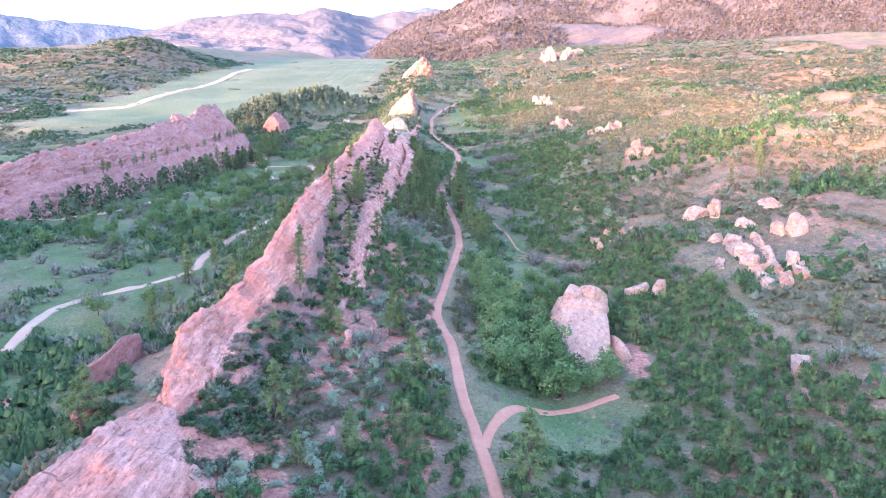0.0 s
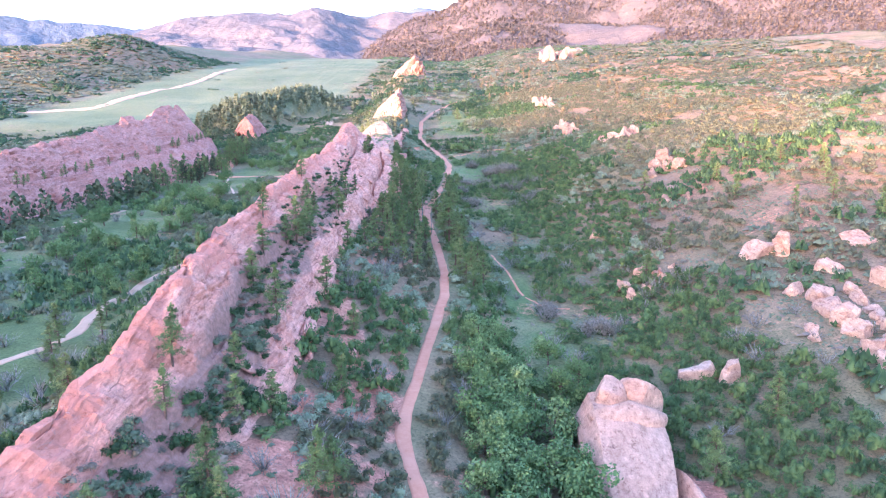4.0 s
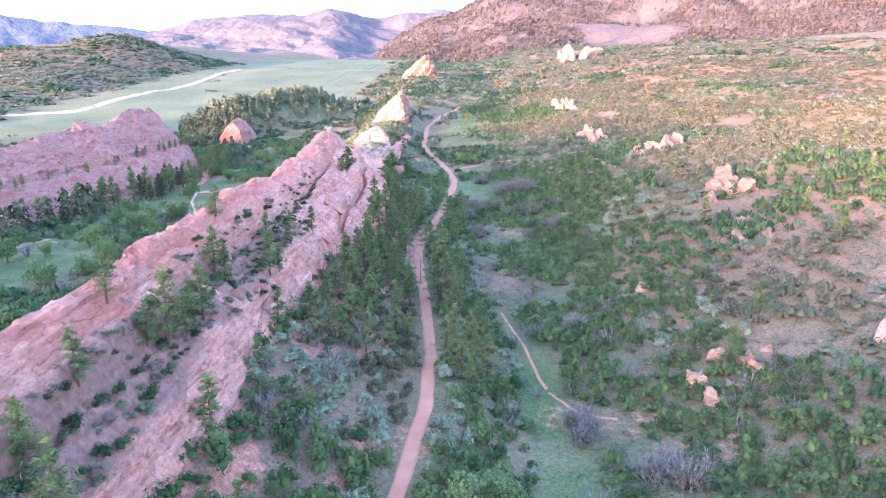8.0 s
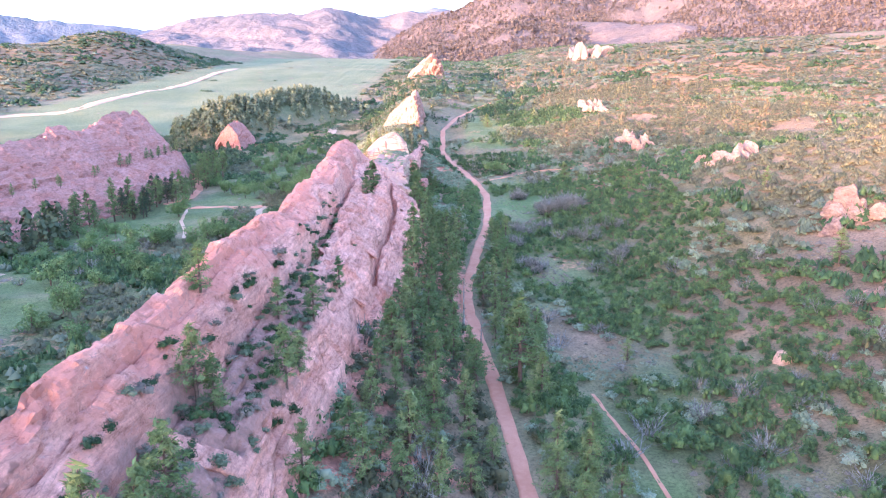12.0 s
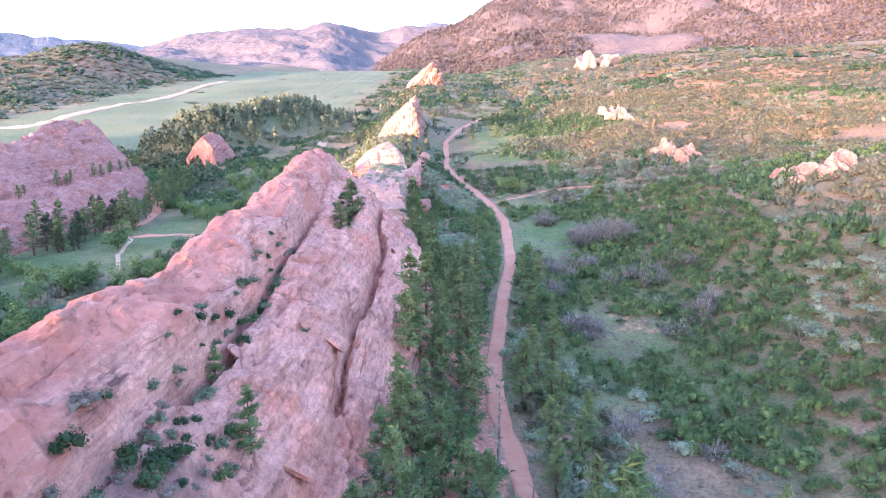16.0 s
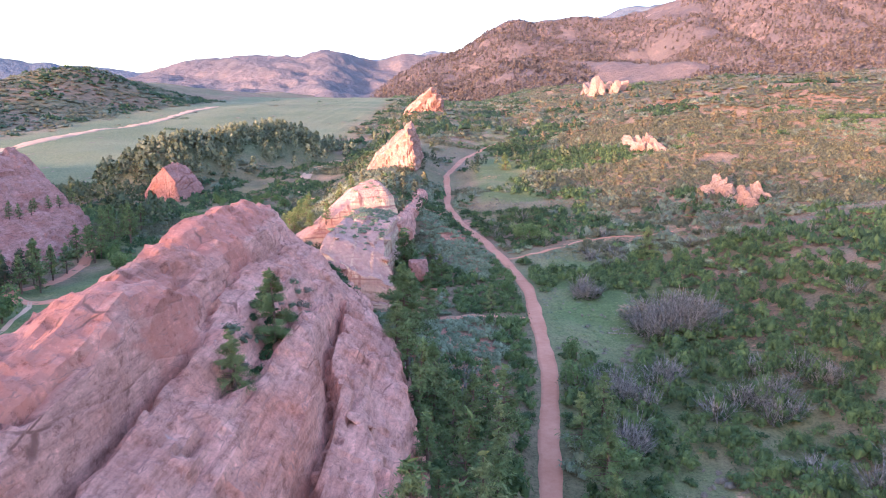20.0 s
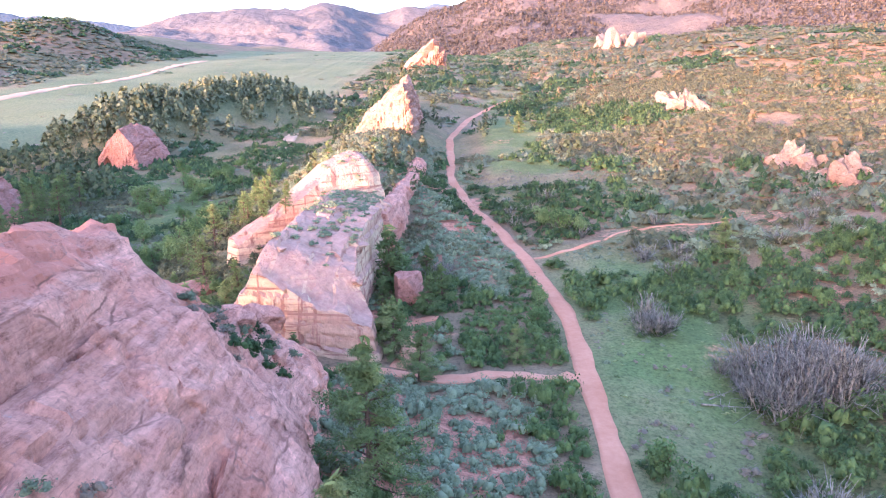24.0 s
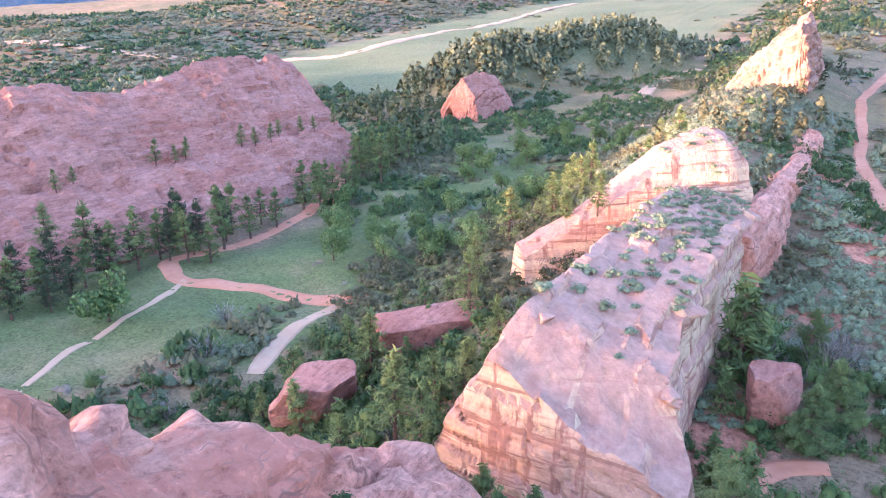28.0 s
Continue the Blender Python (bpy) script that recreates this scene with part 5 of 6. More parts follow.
for n, (x, y, top, size, turn, tilt) in enumerate(FLANK_ROCKS + SLOPE_ROCKS + END_ROCKS):
    boulder(x, y, top, size, ROSE if x < -40 and y < 120 else PINK if y > 140 or x < -10 else PALE, 400 + n, "angular pink sandstone outcrop among shrubs", turn, tilt, 4, 9, "flank outcrops", "outcrop", 0.6, 0.26)

# broken sheets lying on the slab
def tree_of(ob):
    """The surface of a rock, to set things upon."""
    v = np.empty(len(ob.data.vertices) * 3, np.float32)
    ob.data.vertices.foreach_get("co", v)
    f = np.empty(len(ob.data.loops), np.int32)
    ob.data.loops.foreach_get("vertex_index", f)
    return BVHTree.FromPolygons(v.reshape(-1, 3).tolist(), f.reshape(-1, 4).tolist())


SLAB_TREE = tree_of(SLAB)
rng = np.random.RandomState(9)
for n in range(12):
    y = rng.uniform(90, 330)
    f = rng.uniform(0.25, 0.8)
    a, b = np.interp(y, [72, 102, 118, 330], [-38, -33, -29.5, -30]), np.interp(y, [72, 118, 170, 240, 290, 330], [-21, -18, -15, -11.5, -8.5, -13])
    x = a + (b - a) * f
    hit = SLAB_TREE.ray_cast(Vector((x, y, 100)), Vector((0, 0, -1)))
    if hit[0] is not None:
        s = rng.uniform(0.7, 2.1)
        m = boulder_mesh((s * 0.8, s * rng.uniform(1.2, 2.6), s * 0.22), 500 + n, 3, 0.2, 8, 0.35)
        m.materials.append(PINK)
        block = part_of(SLAB, "loose_sheet", m, None)
        up = Vector((0.6, 0, 0.8)).to_track_quat("Z", "Y").to_matrix().to_4x4()
        block.matrix_basis = Matrix.Translation(hit[0]) @ up @ pose(0, 0, -0.12, 0, 0, rng.uniform(-25, 25))

# broken blocks along the rim of the banded fin
FIN_TREE = tree_of(FIN_ONE)
for n, (x, y) in enumerate([(-18.3, 354), (-18.9, 363), (-19.2, 374), (-19.0, 384), (-26.5, 354)]):
    hit = FIN_TREE.ray_cast(Vector((x, y, 100)), Vector((0, 0, -1)))
    if hit[0] is not None:
        s = rng.uniform(0.6, 1.2)
        m = boulder_mesh((s * 0.9, s * rng.uniform(1.0, 2.0), s * 0.5), 560 + n, 3, 0.28, 10, 0.6)
        m.materials.append(GOLD)
        block = part_of(FIN_ONE, "rim_block", m, None)
        block.matrix_basis = Matrix.Translation(hit[0]) @ pose(0, 0, 0.1 * s, 0, 14, rng.uniform(-30, 30))

# ---- mountains ----
# Distance haze is put into the base colours: mauve nearer, blue farthest.
RIGHT_HILLS = mountain_material("wooded_mountain", (0.098, 0.083, 0.084), (0.13, 0.106, 0.102), (0.23, 0.175, 0.162), 170)
FAR_HILLS = mountain_material("hazed_far_slopes", (0.108, 0.102, 0.113), (0.15, 0.13, 0.134), (0.25, 0.19, 0.182), 240)
HAZE_BLUE_HILLS = mountain_material("hazed_blue_range", (0.085, 0.115, 0.16), (0.10, 0.125, 0.17), (0.12, 0.14, 0.18), 500)
MOUNTAIN, SLOPE = mountain("mountain_right", RIGHT_HILLS, "broad mountain with pine forest and pink crags",
         [(-7, 3.0), (-5, 4.2), (-2, 5.9), (0, 6.3), (2.2, 7.7), (4.6, 8.7), (7, 8.5), (9.5, 8.9), (11.2, 8.5), (14, 9.0), (19, 10.5), (26, 12.5), (35, 14), (60, 13), (85, 10)], 1300, 2500, 60, 61, 160)
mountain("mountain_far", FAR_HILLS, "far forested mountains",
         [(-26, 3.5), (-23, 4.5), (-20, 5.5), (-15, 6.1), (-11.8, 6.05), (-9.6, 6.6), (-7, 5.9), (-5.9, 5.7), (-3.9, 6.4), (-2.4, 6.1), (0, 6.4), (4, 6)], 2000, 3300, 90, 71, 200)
mountain("mountain_distant", HAZE_BLUE_HILLS, "hazy distant mountain range",
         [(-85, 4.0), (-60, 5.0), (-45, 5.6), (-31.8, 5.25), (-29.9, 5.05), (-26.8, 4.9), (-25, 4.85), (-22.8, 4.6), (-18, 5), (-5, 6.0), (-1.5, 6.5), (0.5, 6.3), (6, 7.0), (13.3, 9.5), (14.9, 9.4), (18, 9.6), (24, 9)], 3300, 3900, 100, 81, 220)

# ---- plants ----
OAK = leaf_material("oak_leaves", [(0.3, (0.026, 0.045, 0.017)), (0.5, (0.049, 0.083, 0.028)), (0.68, (0.105, 0.15, 0.049))], 2.4)
SAGE = leaf_material("sage_leaves", [(0.3, (0.145, 0.175, 0.105)), (0.5, (0.195, 0.23, 0.145)), (0.7, (0.24, 0.265, 0.18))])
TUFT = leaf_material("brush_leaves", [(0.3, (0.13, 0.11, 0.08)), (0.5, (0.175, 0.14, 0.105)), (0.7, (0.215, 0.165, 0.13))])
GREY = leaf_material("grey_leaves", [(0.3, (0.095, 0.115, 0.065)), (0.5, (0.13, 0.15, 0.088)), (0.7, (0.165, 0.175, 0.115))])
OLIVE = leaf_material("olive_leaves", [(0.3, (0.072, 0.078, 0.04)), (0.5, (0.10, 0.10, 0.053)), (0.7, (0.145, 0.13, 0.07))])
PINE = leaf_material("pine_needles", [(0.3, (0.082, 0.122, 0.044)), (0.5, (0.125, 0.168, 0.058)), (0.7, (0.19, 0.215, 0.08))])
LEAF = leaf_material("tree_leaves", [(0.3, (0.078, 0.13, 0.045)), (0.5, (0.118, 0.18, 0.064)), (0.7, (0.17, 0.23, 0.09))])
TURF = leaf_material("grass_blades", [(0.3, (0.135, 0.165, 0.06)), (0.5, (0.175, 0.205, 0.08)), (0.7, (0.22, 0.23, 0.11))])
# Pine needles twice more, with shade and low sun put into the colour.
SHADED_PINE = leaf_material("shaded_needles", [(0.3, (0.048, 0.062, 0.034)), (0.5, (0.066, 0.084, 0.042)), (0.7, (0.092, 0.108, 0.056))])
SUNLIT_PINE = leaf_material("sunlit_needles", [(0.3, (0.066, 0.06, 0.037)), (0.5, (0.088, 0.076, 0.046)), (0.7, (0.125, 0.098, 0.058))])
# Mountain forest greyed towards mauve, with haze put into its colour.
FOREST = leaf_material("hazed_needles", [(0.3, (0.075, 0.066, 0.064)), (0.5, (0.092, 0.08, 0.076)), (0.7, (0.12, 0.10, 0.09))])
TWIG, _n, _l, _b = material("grey_twigs", 0.9)
_l.new(ramp(_n, _l, noise_node(_n, _l, 0.5, 3, coords="Position"), [(0.35, (0.07, 0.062, 0.052)), (0.62, (0.27, 0.25, 0.22))]), _b.inputs["Base Color"])
BARK, _n, _l, _b = material("pine_bark", 0.95)
_l.new(ramp(_n, _l, noise_node(_n, _l, 0.4, 4, coords="Object"), [(0.3, (0.07, 0.045, 0.035)), (0.7, (0.17, 0.11, 0.085))]), _b.inputs["Base Color"])


def surface_of(*obs):
    trees = [tree_of(ob) for ob in obs]

    def top(x, y):
        z = float(ground_z(x, y))
        for t in trees:
            hit = t.ray_cast(Vector((x, y, 200)), Vector((0, 0, -1)))
            if hit[0] is not None:
                z = max(z, hit[0].z)
        return z
    return top


SURFACE = surface_of(SLAB, END_ROCK, CLIFF, FIN_ONE, FIN_TWO, FIN_THREE, CAVE_ROCK)


def under_rock(x, y):
    """Where bare slabs cover the land."""
    crest = np.interp(y, [72, 102, 118, 330], [-39, -33, -29.5, -30])
    foot = np.interp(y, [72, 118, 170, 240, 290, 312, 323, 333], [-21, -18, -19, -13, -10.5, -15, -19, -20])
    slab = (x > crest - 1) & (x < foot) & (y > 70) & (y < 334)
    cliff = (x > -150) & (x < np.interp(y, [185, 262, 345, 397, 437, 476], [-144, -132, -121, -114, -117, -130])) & (y > 185) & (y < 476)
    face = (x > -33) & (x < -13) & (y > 345) & (y < 352)
    return slab | cliff | face


def on_path(x, y):
    near = np.abs(x - trail_x(y)) < 2.0
    for line in ([(5, 394), (17, 402), (24, 409), (48, 409)], [(5.2, 80), (9, 92), (12.5, 98.4), (26, 104)], [(-73.6, 111), (-77, 132), (-75, 144), (-66.5, 151), (-60, 166), (-62.5, 186), (-61.5, 208), (-54, 236)], [(-140, 224), (-126, 236), (-114.6, 246), (-111.5, 276)],
                 [(-80, 335), (-84.5, 348), (-95.5, 380)], [(-21, 345), (-13.4, 346), (-8, 344.5), (-1.2, 346.5), (6, 349)], [(-13.4, 346), (-12.1, 352), (-13.8, 358), (-8, 362)], [(17, 236), (19.6, 220), (23.3, 198), (32, 192)], [(-66, 366), (-72.5, 388), (-86, 387), (-107, 388), (-104, 405), (-113, 442), (-122, 457)]):
        for (ax, ay), (bx, by) in zip(line, line[1:]):
            t = np.clip(((x - ax) * (bx - ax) + (y - ay) * (by - ay)) / ((bx - ax) ** 2 + (by - ay) ** 2), 0, 1)
            near |= np.hypot(x - ax - t * (bx - ax), y - ay - t * (by - ay)) < 2.2
    return near


def thicket(x, y):
    """How far inside a thicket a place lies: above 0 inside."""
    far, near = left_meadow(x, y)
    f = 1.25 * (fbm(x, y, 21, 4, 101) - 0.5) + 0.04 + 0.075 * step(4, 10, x) + 0.03 * step(430, 480, y)
    tx = trail_x(y)
    f = f + (0.24 + 0.08 * step(300, 325, y)) * step(-1.4, -2.6, x - tx) * step(-40, -30, x) * step(42, 50, y) * step(520, 480, y)       # the ridge flank
    f = f + 0.32 * step(1.4, 2.6, x - tx) * step(16, 11, x - tx) * step(90, 110, y) * step(335, 310, y)     # beside the trail
    f = f + 0.18 * step(-33, -38, x) * step(-66, -55, x) * step(90, 130, y) * step(340, 325, y)         # below the crest
    f = f + (0.15 - 0.07 * step(180, 230, y) - 0.06 * step(40, 50, x) * step(170, 210, y)) * step(14, 18, x) * step(62, 52, x) * step(420, 380, y) + 0.12 * step(40, 46, x) * step(420, 320, x)
    f = f + 0.15 * step(8, 16, x) * step(90, 70, x) * step(396, 415, y) * step(680, 620, y) + 0.12 * step(24, 30, x) * step(66, 55, x) * step(170, 140, y) + 0.08 * step(-100, -60, np.minimum(x, 0) - 0.0) * step(-36, -44, x)
    f = f + 0.15 * step(18, 24, x) * step(66, 58, x) * step(225, 240, y) * step(352, 335, y)
    f = f + 0.16 * step(-30, -34, x) * step(-84, -70, x) * step(335, 350, y) * step(530, 500, y)
    f = f + 0.12 * step(-56, -64, x) * step(-128, -118, x) * step(180, 200, y) * step(350, 335, y)
    f = f + 0.10 * step(-60, -75, x) * step(420, 440, y) + 0.26 * step(-330, -370, x) * step(350, 450, y)
    low_bank = (x < tx - 2) & (x > -27) & (y > 300) & (y < 400)
    f = np.where(low_bank, np.maximum(f, 0.02 + 0.3 * (fbm(x, y, 5, 2, 104) - 0.38)), f)
    f = f - 0.12 * step(48, 56, x) * step(100, 84, x) * step(250, 225, y) * step(110, 130, y)
    f = f - 0.6 * np.maximum(far, near) - 0.32 * right_grass(x, y, 0.0) - 0.10 * bare_soil(x, y) - 0.5 * step(3.4, 2.4, np.hypot(x - 33.6, (y - 119) * 0.32))
    return np.where(under_rock(x, y) | on_path(x, y), -1, f)


def jitter_grid(x0, x1, y0, y1, pitch, seed):
    r = np.random.RandomState(seed)
    gx, gy = np.meshgrid(np.arange(x0, x1, pitch), np.arange(y0, y1, pitch))
    x, y = gx.ravel() + r.uniform(-0.5, 0.5, gx.size) * pitch, gy.ravel() + r.uniform(-0.5, 0.5, gx.size) * pitch
    return x, y, r.rand(gx.size), r


def plant_region(box, pitch, count, leaf, seed, scale=1.0, high=1.0, skip=None, open_share=0.62, knobs=6, near=True):
    x, y, chance, r = jitter_grid(*box, pitch, seed)
    if skip is not None:
        k = ~skip(x, y)
        x, y, chance = x[k], y[k], chance[k]
    deep = thicket(x, y)
    inside = (deep > 0) & (chance < 0.9)
    meadow = np.maximum(*left_meadow(x, y))
    brush = 0.25 + 0.75 * step(28, 45, x) * step(0.4, 0.55, fbm(x, y, 24, 3, 112))
    loose = (deep <= 0) & (deep > -0.9) & (chance < open_share * brush * (1 - np.maximum(meadow, right_grass(x, y))))
    kind = fbm(x, y, 34, 3, 111) + r.normal(scale=0.03, size=len(x)) + 0.05 * step(40, 90, x) + 0.07 * step(45, 80, x) * step(330, 420, y) + 0.06 * step(400, 520, y) * step(-20, 20, x) - 0.07 * step(24, 12, np.abs(x - 24)) + 0.06 * step(-200, -300, x) + 0.035 * step(-33, -38, x) * step(-90, -75, x) * step(330, 345, y)
    pale = (x < trail_x(y) - 2) & (x > -26 - 24 * step(395, 410, y)) & (y > 300 + 16 * fbm(x, y, 12, 2, 3)) & (y < 520)
    kind = kind - 0.06 * step(4, 10, x) * step(64, 52, x) * step(430, 400, y)
    kind = np.where(pale, 0.545 + 0.25 * (kind - 0.5) - 0.05 * step(-6, -3, x - trail_x(y)), kind)
    size = pitch * (0.46 + 0.5 * r.rand(len(x)) ** 1.5) * scale
    mound = fbm(x, y, 5.5, 2, 117)
    tall = size * r.uniform(0.6, 1.2, len(x)) * (0.75 + np.clip(deep / 0.08, 0, 1) * 0.45) + 1.5 * np.clip(mound - 0.42, 0, 0.4) * np.clip(deep / 0.08, 0, 1)
    tall = tall * high
    z = ground_z(x, y) - 0.1
    rows = (("oak_scrub", inside & (kind < 0.52), OAK, "dense green scrub oak thickets", 1.0, 1.12), ("grey_scrub", inside & (kind >= 0.52) & (kind < 0.58), SAGE if seed in (1, 5, 9) else GREY, "grey-green shrub thickets", 1.0, 0.85),
            ("olive_scrub", inside & (kind >= 0.58), OLIVE, "olive mountain shrubs", 1.0, 0.85), ("sagebrush", loose, TUFT, "low grey-mauve brush and sage", 0.7, 0.45))
    for name, i, mat, label, wide, share in rows:
        if i.sum():
            templates = [shrub_template(count if name != "sagebrush" else count // 2, seed * 7 + k, leaf, 0.9, knobs if name != "sagebrush" else max(knobs // 2, 2), near) for k in range(8)]
            scatter(name, templates, x[i], y[i], z[i], size[i] * wide, tall[i] * share, mat, label, "shrubs", seed)


crown_top = lambda x, y: (x > -50) & (x < 20) & (y > 400) & (y < 470)
inner = lambda x, y: ((x > -42) & (x < 60) & (y > 60) & (y < 400)) | ((x > -70) & (x < -42) & (y > 320) & (y < 440)) | crown_top(x, y)
upper = lambda x, y: (x > -110) & (x < 190) & (y > 400) & (y < 640)
mid = lambda x, y: (x > -150) & (x < 150) & (y > 45) & (y < 520)
flank = lambda x, y: (x < trail_x(y) - 2) & (x > -27) & (y > 305) & (y < 400)
plant_region((-42, 60, 60, 400), 2.0, 124, 0.1, 1, skip=flank, knobs=5)
plant_region((-27, 8, 305, 400), 1.3, 140, 0.088, 5, skip=lambda x, y: ~flank(x, y), knobs=3)
plant_region((-70, -42, 320, 440), 2.0, 90, 0.11, 8, knobs=4)
plant_region((-50, 20, 400, 470), 1.8, 64, 0.13, 9, knobs=3, high=0.85, skip=lambda x, y: (x < -42) & (y < 440))
plant_region((-150, 150, 45, 520), 2.5, 10, 0.15, 2, skip=lambda x, y: inner(x, y) | upper(x, y), knobs=7, near=False)
plant_region((-110, 190, 400, 640), 2.4, 20, 0.17, 7, high=0.8, knobs=3, near=False, skip=inner)
plant_region((-440, 440, 150, 700), 3.8, 0, 0.18, 3, high=0.6, scale=1.1, skip=lambda x, y: mid(x, y) | upper(x, y), knobs=5, near=False)
plant_region((-700, 500, 700, 1300), 7.0, 0, 0.2, 4, high=0.5, knobs=3, near=False)
plant_region((-780, -440, 330, 700), 5.5, 0, 0.2, 12, high=0.5, knobs=3, near=False)
plant_region((-100, 900, 1300, 1750), 8.5, 0, 0.2, 11, high=0.5, knobs=3, near=False)

# low sage and dry brush between the thickets
x, y, chance, r = jitter_grid(-24, 104, 70, 480, 0.97, 6)
deep = thicket(x, y)
k = (deep <= 0.01) & (deep > -0.9) & (y < np.where(x < trail_x(y), 300, 480)) & (chance < 0.72 * (1 - 0.8 * right_grass(x, y, 0.0)) * step(0.36, 0.5, fbm(x, y, 7, 3, 118)) * (1 - 0.75 * bare_soil(x, y)))
x, y = x[k], y[k]
size = r.uniform(0.25, 0.6, len(x))
kind = fbm(x, y, 18, 3, 119) + r.normal(scale=0.04, size=len(x))
for mat, i, name, label, seed in ((TUFT, kind < 0.54, "dry_brush", "low grey-mauve brush on open ground", 26), (GREY, kind >= 0.54, "low_sage", "low grey-green sage on open ground", 27)):
    scatter(name, [shrub_template(9, 330 + k, 0.26, 0.9, 2, False) for k in range(6)], x[i], y[i], ground_z(x[i], y[i]) - 0.05, size[i], size[i] * 0.8, mat, label, "shrubs", seed)

# shrubs rooted in the pockets of the slab
x, y, chance, r = jitter_grid(-29, -8, 74, 336, 1.15, 15)
crest = np.interp(y, [72, 102, 118, 330], [-39, -33, -29.5, -30])
foot = np.interp(y, [72, 118, 170, 240, 290, 312, 323, 333], [-18, -15, -15, -11, -10, -15, -18.5, -19.5])
low = (x - crest) / (foot - crest)
k = under_rock(x, y) & (fbm(x, y / 1.6, 13, 3, 151) + 0.22 * np.exp(-((low - 0.6) / 0.2) ** 2) - 0.12 - 0.16 * step(200, 235, y) + 0.30 * step(317, 325, y) * step(0.35, 0.6, low) + 0.6 * step(2.0, 1.2, np.hypot(x + 20.6, (y - 289) / 7)) + 0.5 * step(1.6, 0.9, np.abs(x + 22.4 - (234 - y) * 0.045)) * step(222, 228, y) * step(268, 258, y) + 0.42 * gully(2 + 2 * low, y) - 0.25 * step(0.8, 0.9, low) * step(120, 140, y) > 0.5) & (low > 0.3) & (chance < 0.8)
x, y = x[k], y[k]
z = np.array([SURFACE(a, b) for a, b in zip(x, y)])
size = r.uniform(0.35, 0.8, len(x)) + 0.4 * r.rand(len(x)) ** 3
size = size * (1 + 0.7 * step(170, 130, y))
third = r.rand(len(x))
half, brown = third < 0.36, third > 0.7
scatter("slope_scrub", [shrub_template(230, 300 + k, 0.095, 0.9, 5) for k in range(6)], x[half], y[half], z[half] - 0.15, size[half], size[half] * 1.1, OAK, "dark green shrubs rooted on the slab", "shrubs", 8)
scatter("slope_brush", [shrub_template(130, 316 + k, 0.1, 0.9, 4) for k in range(6)], x[brown], y[brown], z[brown] - 0.15, size[brown], size[brown] * 0.8, TUFT, "low grey-brown brush in the hollow of the slab", "shrubs", 19)
half = half | brown
scatter("slope_sage", [shrub_template(230, 310 + k, 0.095, 0.9, 5) for k in range(6)], x[~half], y[~half], z[~half] - 0.15, size[~half], size[~half] * 0.9, GREY, "grey-green shrubs rooted on the slab", "shrubs", 9)

# shrubs and grass on top of the banded fins
x, y, chance, r = jitter_grid(-29, -12, 353, 470, 1.3, 16)
tops = np.array([SURFACE(a, b) for a, b in zip(x, y)])
k = (tops > ground_z(x, y) + 0.4) & (x < np.interp(y, [353, 380, 470], [-18.6, -19.6, -15])) & (chance < np.interp(y, [353, 362, 380], [0.10, 0.36, 0.72]))
size = r.uniform(0.4, 1.0, len(x))
scatter("top_scrub", [shrub_template(110, 320 + k, 0.1, 0.9, 4) for k in range(6)], x[k], y[k], tops[k] - 0.1, size[k], size[k] * 0.8, SAGE, "low grey-green shrubs on the rock top", "shrubs", 10)

# bare grey shrubs
x, y, chance, r = jitter_grid(-100, 75, 90, 440, 5.0, 12)
keep = (chance < 0.30 * step(0.45, 0.6, fbm(x, y, 20, 3, 131))) & ~under_rock(x, y) & ~on_path(x, y)
x, y = x[keep], y[keep]
size = r.uniform(1.2, 2.6, len(x))
scatter("bare_shrubs", [twig_template(30, 40 + k) for k in range(4)], x, y, ground_z(x, y), size, size * 0.95, TWIG, "leafless grey shrubs", "shrubs", 3)

# ---- trees, each its own thing ----
PINES = [pine_parts(10.0, 2.5, 200 + k, 0.22, 0.6, 34, 15, 0.85) for k in range(3)] + [pine_parts(7.5, 1.9, 210 + k, 0.12, 0.3, 22, 13) for k in range(2)]
FIRS = [pine_parts(5.0, 1.5, 220 + k, 0.05, 0.1, 26, 12) for k in range(2)]
THICK = [pine_parts(8.5, 3.1, 240 + k, 0.04, 0.0, 260, 16, 0.42) for k in range(2)]
BROAD = [broadleaf_parts(6.4, 3.6, 230 + k, 1250, 0.17) for k in range(3)]


def tree(kinds, mat, x, y, scale, seed, label, name, group, sink=0.0):
    r = np.random.RandomState(seed)
    trunk, crown = kinds[r.randint(len(kinds))]
    ob = tagged(new(name), label, "tree", group)
    part_of(ob, "trunk", trunk, BARK)
    part_of(ob, "crown", crown, mat)
    ob.matrix_basis = pose(x, y, SURFACE(x, y) - sink, 0, 0, r.uniform(0, 360)) @ Matrix.Diagonal((scale * r.uniform(0.85, 1.15), scale * r.uniform(0.85, 1.15), scale, 1))
    return ob


def grove(points, kinds, mat, scale, seed, label, name, group):
    r = np.random.RandomState(seed)
    for n, (x, y) in enumerate(points):
        tree(kinds, mat, x, y, scale * r.uniform(0.7, 1.2), seed * 1000 + n, label, name, group)


